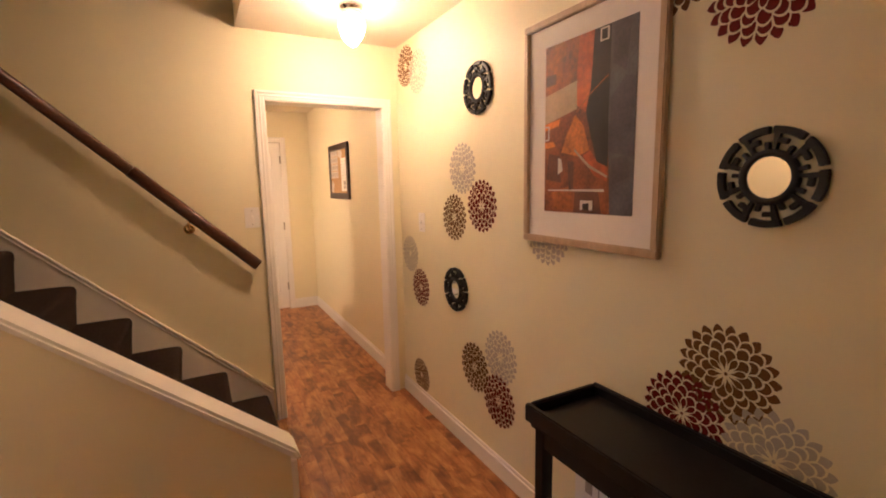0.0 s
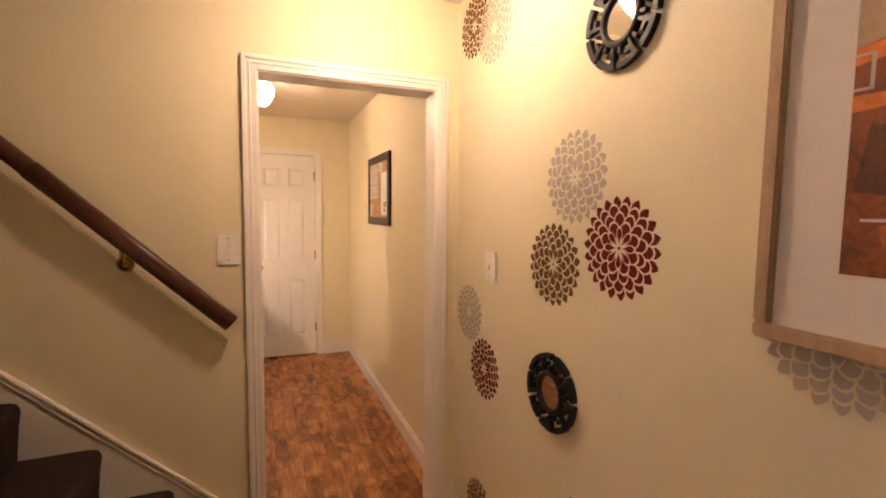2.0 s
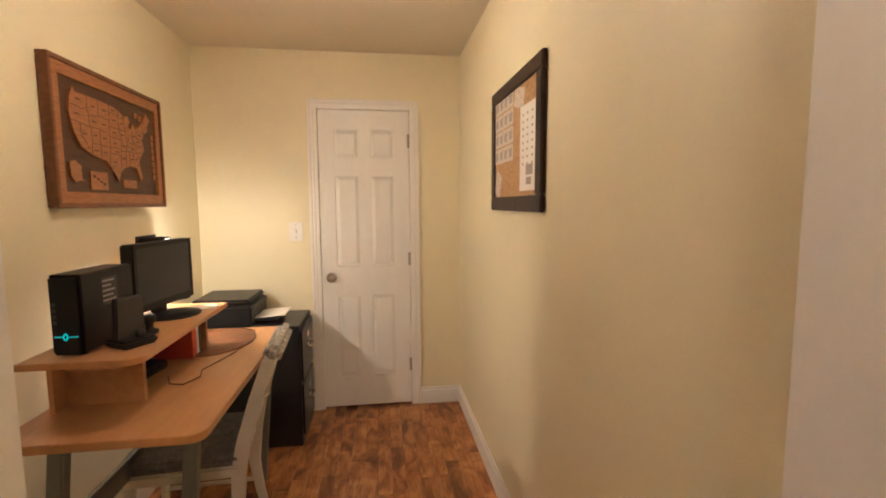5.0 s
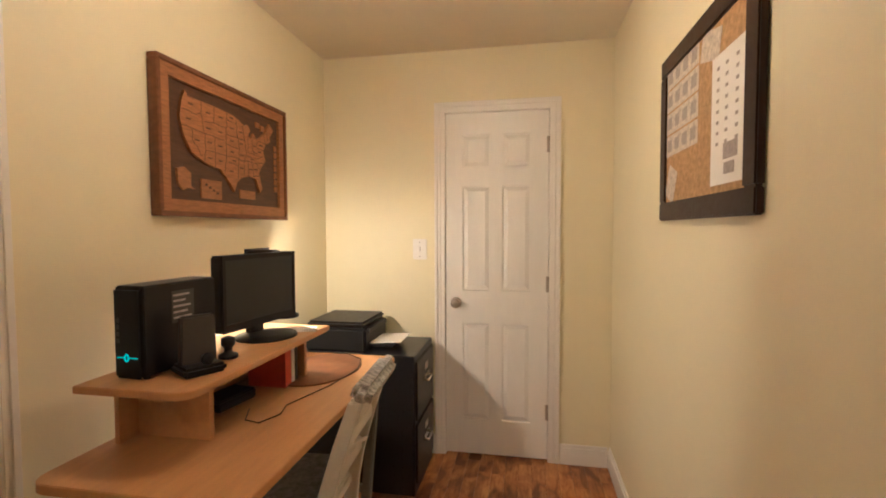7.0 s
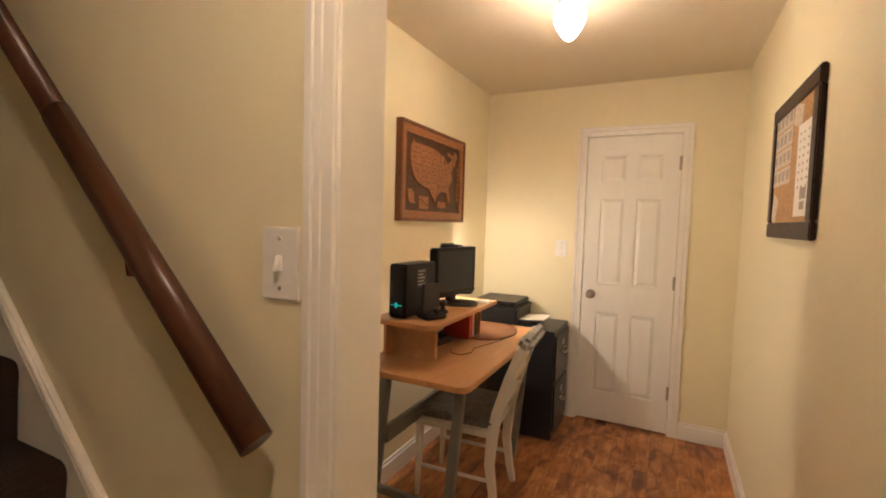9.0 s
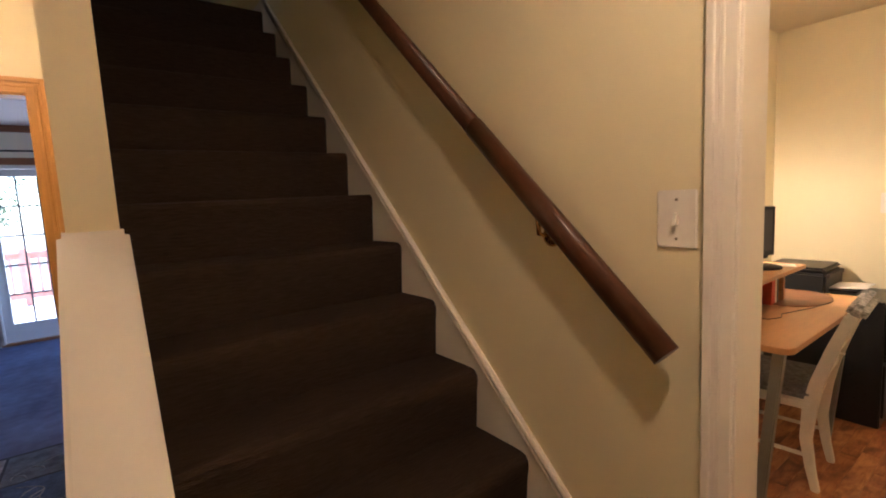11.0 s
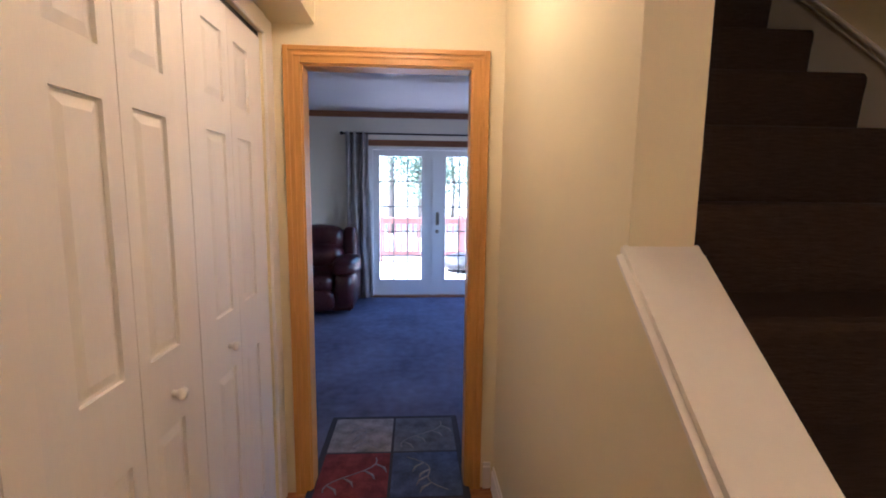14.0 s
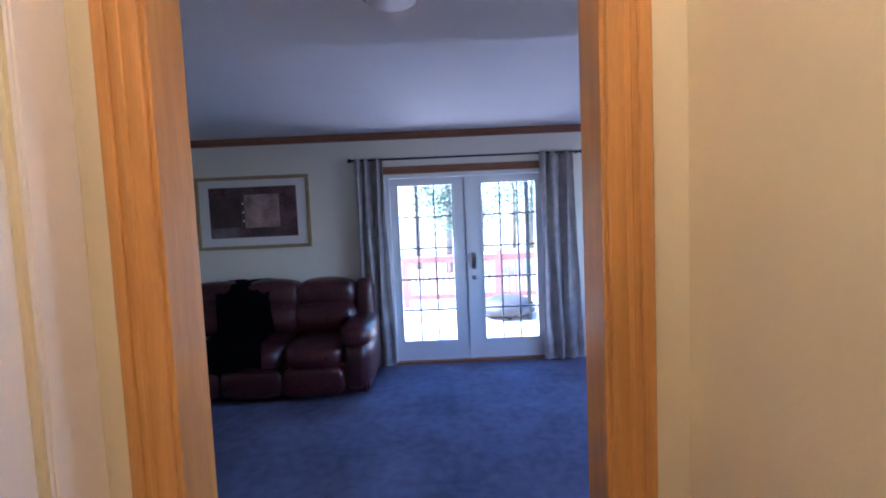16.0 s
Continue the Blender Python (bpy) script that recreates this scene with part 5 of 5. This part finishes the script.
# assumed window, never in view: the opening for the fill lamp
structure("window_2", bx((-4.9, -4.85, 4.605, 4.68, 0.75, 2.1), (-3.05, -3.0, 4.605, 4.68, 0.75, 2.1), (-4.85, -3.05, 4.605, 4.68, 0.75, 0.80), (-4.85, -3.05, 4.605, 4.68, 2.05, 2.1), (-3.97, -3.93, 4.605, 4.68, 0.80, 2.05), bevel=0.003, seg=1), FRENCH_WHITE, "white wooden window frame added out of view in the side wall")
rod = thing("curtain_rod", pose(XL + 0.085, 0.0, 2.155), "dark iron curtain rod with ball finials", "curtain rod")
part("rod", tube([(0, 0.70, 0), (0, 3.06, 0)], 0.010, 10), IRON, rod)
for y in (0.70, 3.06):
    part("finial", moved(lathe([(0.0, -0.03), (0.012, -0.028), (0.014, -0.02), (0.024, 0.0), (0.014, 0.02), (0.0, 0.024)], 14), pose(0, y, 0, 90)), IRON, rod)
for y in (0.74, 3.02):
    part("bracket", bx((-0.084, 0.0, y - 0.008, y + 0.008, -0.012, 0.0)), IRON, rod)


def curtain(y0, y1, folds, flare, label):
    """A hanging panel with deep folds; flare moves its foot along the wall."""
    bm = bmesh.new()
    nu, nv = folds * 12, 26
    grid = []
    for j in range(nv + 1):
        v = j / nv
        row = []
        for i in range(nu + 1):
            u = i / nu
            amp = 0.040 + 0.012 * math.sin(v * 5 + u * 9)
            y = y0 + (y1 - y0) * u + flare * v * v * (0.35 + 0.65 * u) + 0.012 * math.sin(u * 11 + v * 4)
            x = amp * math.sin(u * folds * 2 * math.pi + 0.5 * math.sin(v * 3)) + 0.010 * math.sin(v * 17 + u * 23) * v
            row.append(bm.verts.new((x, y, 2.19 - 0.02 - v * 2.14)))
        grid.append(row)
    for j in range(nv):
        for i in range(nu):
            f = bm.faces.new((grid[j][i], grid[j][i + 1], grid[j + 1][i + 1], grid[j + 1][i]))
            f.smooth = True
    geo = bmesh.ops.solidify(bm, geom=bm.faces[:], thickness=0.003)
    c = thing("curtain", pose(XL + 0.085, 0, 0), label, "curtain", "curtains at the French door")
    part("panel", bm, CURTAIN, c)
    for k in range(folds * 2):
        y = y0 + (y1 - y0) * (k + 0.5) / (folds * 2)
        ring = tube([(0.026 * math.cos(t * math.pi / 6), y, 2.150 + 0.026 * math.sin(t * math.pi / 6)) for t in range(13)], 0.004, 6)
        part("grommet", ring, STEEL, c, "nickel grommet ring")


curtain(0.745, 1.045, 3, 0.03, "taupe satin curtain panel hanging in folds")
curtain(2.62, 2.98, 3, 0.05, "taupe satin curtain panel hanging in folds")

pic = thing("framed_picture", pose(XL + 0.001, -0.925, 1.305), "abstract mauve and brown print in antique gold frame", "picture")
QW, QH = 1.175, 0.750
for n, b in (("top_bar", (0, 0.026, 0, QW, QH - 0.034, QH)), ("bottom_bar", (0, 0.026, 0, QW, 0, 0.034)), ("side_bar", (0, 0.026, 0, 0.034, 0.034, QH - 0.034)), ("side_bar", (0, 0.026, QW - 0.034, QW, 0.034, QH - 0.034))):
    part(n, bx(b, bevel=0.006), GOLD, pic)
part("mat_board", bx((0.002, 0.010, 0.034, QW - 0.034, 0.034, QH - 0.034)), MAT_BOARD, pic)
part("print", bx((0.010, 0.011, 0.135, QW - 0.135, 0.120, QH - 0.110)), paint("print_plum", (0.13, 0.066, 0.068), 0.85, 4.0), pic, "mauve and brown abstract print")
part("painted_shape", bx((0.0112, 0.0116, 0.50, 0.86, 0.22, QH - 0.19)), paint("print_rose", (0.42, 0.27, 0.235), 0.6, 7.0), pic)
part("painted_shape", bx((0.0112, 0.0116, 0.17, 0.46, 0.23, QH - 0.22)), paint("print_umber", (0.075, 0.042, 0.036), 0.5, 6.0), pic)
part("painted_shape", bx((0.0112, 0.0116, 0.14, 0.42, 0.13, 0.22)), paint("print_haze", (0.20, 0.15, 0.14), 0.5, 6.0), pic)
part("painted_dots", bx(*[(0.0112, 0.0118, 0.475, 0.492, 0.28 + 0.09 * k, 0.30 + 0.09 * k) for k in range(3)]), PAPER, pic)


def pillow(x0, x1, y0, y1, z0, z1, puff):
    """A padded block with bulging faces."""
    bm = bx((x0, x1, y0, y1, z0, z1))
    bmesh.ops.subdivide_edges(bm, edges=bm.edges[:], cuts=5, use_grid_fill=True)
    c = Vector(((x0 + x1) / 2, (y0 + y1) / 2, (z0 + z1) / 2))
    h = Vector(((x1 - x0) / 2, (y1 - y0) / 2, (z1 - z0) / 2))
    for v in bm.verts:
        q = Vector(((v.co.x - c.x) / h.x, (v.co.y - c.y) / h.y, (v.co.z - c.z) / h.z))
        n = (abs(q.x) ** 5 + abs(q.y) ** 5 + abs(q.z) ** 5) ** 0.2
        q = q / max(n, 1e-6)
        wob = 1 + 0.02 * noise.noise(v.co * 7)
        v.co = Vector((c.x + q.x * h.x * wob, c.y + q.y * h.y * wob, c.z + q.z * h.z * wob))
        v.co += Vector((q.x * (1 - q.y * q.y) * (1 - q.z * q.z), q.y * (1 - q.x * q.x) * (1 - q.z * q.z), q.z * (1 - q.x * q.x) * (1 - q.y * q.y))) * puff
    for f in bm.faces:
        f.smooth = True
    return bm


sofa = thing("sofa", pose(-5.80, -1.15, 0.006), "dark burgundy leather reclining sofa", "sofa")
SL = 2.10
part("base", bx((0.05, 0.80, 0.03, SL - 0.03, 0.05, 0.30), bevel=0.02), LEATHER, sofa)
part("back_frame", bx((0.0, 0.20, 0.03, SL - 0.05, 0.05, 0.93), bevel=0.04), LEATHER, sofa)
for y0, y1 in ((0.24, 0.80), (0.81, 1.33), (1.34, 1.86)):
    part("seat_cushion", pillow(0.25, 0.86, y0, y1, 0.27, 0.49, 0.03), LEATHER, sofa)
    part("front_panel", pillow(0.78, 0.88, y0, y1, 0.06, 0.30, 0.01), LEATHER, sofa)
    part("back_cushion", pillow(0.12, 0.40, y0 - 0.01, y1 + 0.01, 0.46, 0.76, 0.04), LEATHER, sofa)
    part("head_cushion", pillow(0.06, 0.33, y0 - 0.01, y1 + 0.01, 0.70, 0.975, 0.03), LEATHER, sofa)
for y0 in (0.0, 1.86):
    part("arm", pillow(0.06, 0.84, y0, y0 + 0.22, 0.05, 0.52, 0.01), LEATHER, sofa)
    part("arm_pad", pillow(0.18, 0.90, y0 - 0.015, y0 + 0.245, 0.47, 0.64, 0.02), LEATHER, sofa)
part("wing", pillow(0.02, 0.26, 1.88, 2.04, 0.40, 0.965, 0.01), LEATHER, sofa)
bm = bmesh.new()
rows = []
path = ((0.02, 0.99), (0.14, 1.0), (0.30, 0.975), (0.38, 0.86), (0.44, 0.70), (0.46, 0.55), (0.62, 0.525), (0.80, 0.52), (0.915, 0.48), (0.93, 0.34))
for i, (x, z) in enumerate(path):
    rows.append([bm.verts.new((x + 0.012 * math.sin(k * 2.1 + i), 0.60 + 0.47 * k / 8 + 0.02 * math.sin(i * 1.7) + 0.014 * i * (k / 8), z + 0.008 * math.sin(k * 1.3 + i * 2))) for k in range(9)])
for p, q in zip(rows, rows[1:]):
    for k in range(8):
        f = bm.faces.new((p[k], p[k + 1], q[k + 1], q[k]))
        f.smooth = True
bmesh.ops.solidify(bm, geom=bm.faces[:], thickness=0.012)
solid("throw_blanket", bm, THROW, pose(-5.80, -1.15, 0.006), "black cloth throw draped over the sofa", "blanket")

dl = thing("ceiling_lamp", pose(-2.25, 1.51, SOF), "unlit small fluted amber glass ceiling lamp on the soffit", "ceiling lamp")
flutes = []
for z, grow in ((-0.004, 1.0), (-0.052, 0.96), (-0.056, 0.93)):
    flutes.append([(grow * (0.071 + 0.0022 * math.cos(k * math.pi)), k * math.pi / 24, z) for k in range(48)])
bm = bmesh.new()
rows = [[bm.verts.new((r * math.cos(a), r * math.sin(a), z)) for r, a, z in ring] for ring in flutes]
for p, q in zip(rows, rows[1:]):
    for k in range(48):
        bm.faces.new((p[k], p[(k + 1) % 48], q[(k + 1) % 48], q[k]))
bm.faces.new(rows[0])
bm.faces.new(rows[-1][::-1])
bmesh.ops.recalc_face_normals(bm, faces=bm.faces[:])
part("shade", bm, AMBER, dl, "fluted amber glass band")
part("diffuser", lathe([(0.0, -0.0565), (0.062, -0.0565), (0.060, -0.062), (0.030, -0.067), (0.0, -0.068)], 28), FROST, dl, "frosted white glass bottom")
part("canopy", lathe([(0.0, 0.0), (0.078, 0.0), (0.078, -0.004), (0.0, -0.0042)], 28), BRASS, dl)

# rug across the living room threshold
rug = thing("runner_rug", pose(-2.60, 1.115, 0.0065), "runner rug in slate, burgundy and blue leaf squares", "rug")
RW, RL = 0.785, 1.62
part("border", bx((0, RL, 0, RW, 0, 0.009), bevel=0.003), material("rug_border", (0.028, 0.030, 0.045), 0.95, 0.3, 60, bump=0.6), rug, "near black woven border")
TONES = [material("rug_" + n, c, 0.95, 0.5, 14.0, bump=0.6, bump_scale=250, spec=0.1) for n, c in (("stone", (0.26, 0.24, 0.25)), ("slate", (0.12, 0.13, 0.16)), ("burgundy", (0.17, 0.040, 0.045)), ("blue", (0.075, 0.10, 0.18)), ("ink", (0.050, 0.070, 0.10)), ("umber", (0.085, 0.070, 0.075)), ("stone2", (0.20, 0.19, 0.20)), ("wine", (0.13, 0.035, 0.04)))]
LINE = material("rug_leaf_line", (0.22, 0.22, 0.25), 0.95, 0.3, 40, spec=0.1)
cells = ((0.035, 0.40), (0.415, 0.78), (0.795, 1.17), (1.185, 1.585))
for i, (x0, x1) in enumerate(cells):
    for j, (y0, y1) in enumerate(((0.035, 0.385), (0.40, 0.75))):
        part("square", bx((x0, x1, y0, y1, 0.008, 0.011)), TONES[(i * 2 + j) % 8], rug)
        cx, cy, s = (x0 + x1) / 2, (y0 + y1) / 2, 1 if (i + j) % 2 else -1
        pts = [(cx - 0.14 + 0.028 * k, cy + s * (0.10 - 0.022 * k) + 0.05 * math.sin(k * 0.6), 0.0112) for k in range(11)]
        stem = [tube(pts, 0.0035, 5)]
        for k in (2, 4, 6, 8):
            p = Vector(pts[k])
            stem.append(tube([p, p + Vector((0.035, s * 0.045, 0)), p + Vector((0.075, s * 0.06, 0))], [0.004, 0.008, 0.002], 5))
        part("leaf_pattern", moved(join(*stem), Matrix.Translation((0, 0, 0.0065)) @ Matrix.Diagonal((1, 1, 0.45, 1))), LINE, rug)

# ---- outside: deck, railing, yard, trees ----
structure("ground", bx((-120, XL - 0.3, -120, 120, -0.9, -0.6)), GROUND, "yard covered with dry leaves")
deck = tagged(new("deck"), "weathered wooden deck of long boards", "deck", kind="structure")
board = mesh_of("board", bx((-0.068, 0.068, -4.5, 4.5, -0.035, 0), bevel=0.004, seg=1), DECK)
for i in range(26):
    ob = new("board", board)
    ob.parent = deck
    ob.location = (XL - 0.25 - 0.142 * i, 1.8, -0.09)
part("joists", bx(*[(XL - 3.9, XL - 0.16, 1.8 - 4.4 + 1.1 * k, 1.8 - 4.36 + 1.1 * k, -0.6, -0.127) for k in range(9)]), DECK, deck)
rl_ = thing("deck_railing", pose(XL - 3.75, 1.8, -0.09), "red stained wooden deck railing", "railing")
part("top_rail", bx((-0.07, 0.07, -4.4, 4.4, 0.90, 0.94), bevel=0.006), DECK_RED, rl_)
part("bottom_rail", bx((-0.02, 0.02, -4.4, 4.4, 0.12, 0.21)), DECK_RED, rl_)
part("upper_rail", bx((-0.02, 0.02, -4.4, 4.4, 0.81, 0.90)), DECK_RED, rl_)
for k in range(6):
    part("post", bx((-0.045, 0.045, -4.4 + 1.75 * k - 0.045, -4.4 + 1.75 * k + 0.045, 0, 1.0), bevel=0.006), DECK_RED, rl_)
bal = mesh_of("baluster", bx((-0.018, 0.018, -0.018, 0.018, 0.15, 0.86)), DECK_RED)
for k in range(70):
    ob = new("baluster", bal)
    ob.parent = rl_
    ob.location = (0.038, -4.3 + 0.124 * k, 0)
solid("deck_post", bx((-0.03, 0.03, -0.03, 0.03, 0, 2.8), bevel=0.005), IRON, pose(XL - 2.3, 2.93, -0.09), "slim dark post standing on the deck", "post")
gr = thing("covered_fire_pit", pose(XL - 2.6, 2.62, -0.09), "low dark covered fire pit on the deck", "fire pit")
part("cover", lathe([(0.0, 0.34), (0.20, 0.33), (0.36, 0.28), (0.44, 0.20), (0.46, 0.10), (0.40, 0.06), (0.0, 0.06)], 24), GREY_PLASTIC, gr, "dark grey fitted cover")
for a in range(3):
    part("foot", bx((0.25 * math.cos(a * 2.1) - 0.03, 0.25 * math.cos(a * 2.1) + 0.03, 0.25 * math.sin(a * 2.1) - 0.03, 0.25 * math.sin(a * 2.1) + 0.03, 0, 0.10)), IRON, gr)


def tree(x, y, h, seed):
    rnd = random.Random(seed)
    t = thing("tree", pose(x, y, -0.62), "tall slender woodland tree with sparse green foliage", "tree", "trees behind the deck")
    trunk = [tube([(0, 0, 0), (0.05 * rnd.uniform(-1, 1), 0.05, h * 0.3), (rnd.uniform(-0.3, 0.3), rnd.uniform(-0.3, 0.3), h * 0.65), (rnd.uniform(-0.4, 0.4), rnd.uniform(-0.4, 0.4), h)], [0.16, 0.13, 0.09, 0.03], 9)]
    tips = []
    for k in range(11):
        z = h * (0.22 + 0.07 * k)
        a = k * 2.4 + rnd.random()
        ln = h * rnd.uniform(0.10, 0.20)
        e = Vector((ln * math.cos(a), ln * math.sin(a), z + ln * 0.45))
        trunk.append(tube([(0, 0, z), e * 0.5 + Vector((0, 0, z * 0.5 - ln * 0.05)), e], [0.045, 0.03, 0.012], 6))
        tips += [(e, ln), (e * 0.6 + Vector((0, 0, z * 0.4)), ln)]
    part("trunk", join(*trunk), BARK, t)
    verts, faces = [], []
    for e, ln in tips:
        for _ in range(150):
            p = e + Vector((rnd.gauss(0, 0.42), rnd.gauss(0, 0.42), rnd.gauss(0, 0.36))) * ln
            u = Vector((rnd.gauss(0, 1), rnd.gauss(0, 1), rnd.gauss(0, 1))).normalized()
            w = u.orthogonal().normalized()
            s = rnd.uniform(0.05, 0.11)
            n = len(verts)
            verts += [p - u * s, p + w * s * 0.5, p + u * s, p - w * s * 0.5]
            faces.append((n, n + 1, n + 2, n + 3))
    me = bpy.data.meshes.new("crown")
    me.from_pydata([tuple(v) for v in verts], [], faces)
    me.materials.append(LEAF)
    c = new("crown", me)
    c.parent = t


rnd = random.Random(5)
for k in range(16):
    tree(XL - rnd.uniform(11, 26), -9 + 1.5 * k + rnd.uniform(-0.6, 0.6), rnd.uniform(7, 12), k)

# ---- floor strips ----
SW, SLN = 0.0735, 0.52
strip = mesh_of("strip", bx((0.0006, SW - 0.0006, 0.0006, SLN - 0.0006, -0.006, 0.0)), FLOOR_WOOD)
made = 0
rest = []
r2 = random.Random(3)
for i in range(int(3.6 / SW)):
    x = XR - (i + 1) * SW
    off = r2.uniform(0, SLN)
    for j in range(15):
        y = -1.4 + j * SLN - off
        if y + SLN < -1.3 or y > YO + 0.02 or x < -1.97:
            continue
        inside = x > 0.45 and y > 0.6 and y + SLN < YO + 0.1 and not (y < YS < y + SLN and x < DX0)
        if (y > YS and x < -0.28) or (y > 2.1 and y < 2.6 and x < 0.3):
            continue
        if inside and made < 300:
            ob = new("strip", strip)
            ob.parent = floor
            ob.location = (x, y, 0.0)
            made += 1
        else:
            rest.append((x + 0.0006, x + SW - 0.0006, max(y, -1.39), min(y + SLN - 0.0012, YO + 0.1), -0.006, 0.0))
verts, faces = [], []
for x0, x1, y0, y1, z0, z1 in rest:
    x0 = max(x0, -1.962)
    n = len(verts)
    verts += [(x0, y0, z0), (x1, y0, z0), (x1, y1, z0), (x0, y1, z0), (x0, y0, z1), (x1, y0, z1), (x1, y1, z1), (x0, y1, z1)]
    faces += [(n + 4, n + 5, n + 6, n + 7), (n, n + 1, n + 5, n + 4), (n + 1, n + 2, n + 6, n + 5), (n + 2, n + 3, n + 7, n + 6), (n + 3, n, n + 4, n + 7)]
me = bpy.data.meshes.new("further_strips")
me.from_pydata(verts, [], faces)
me.materials.append(FLOOR_WOOD_JOINED)
fs = new("further_strips", me)
fs.parent = floor
tagged(fs, kind="stuff")
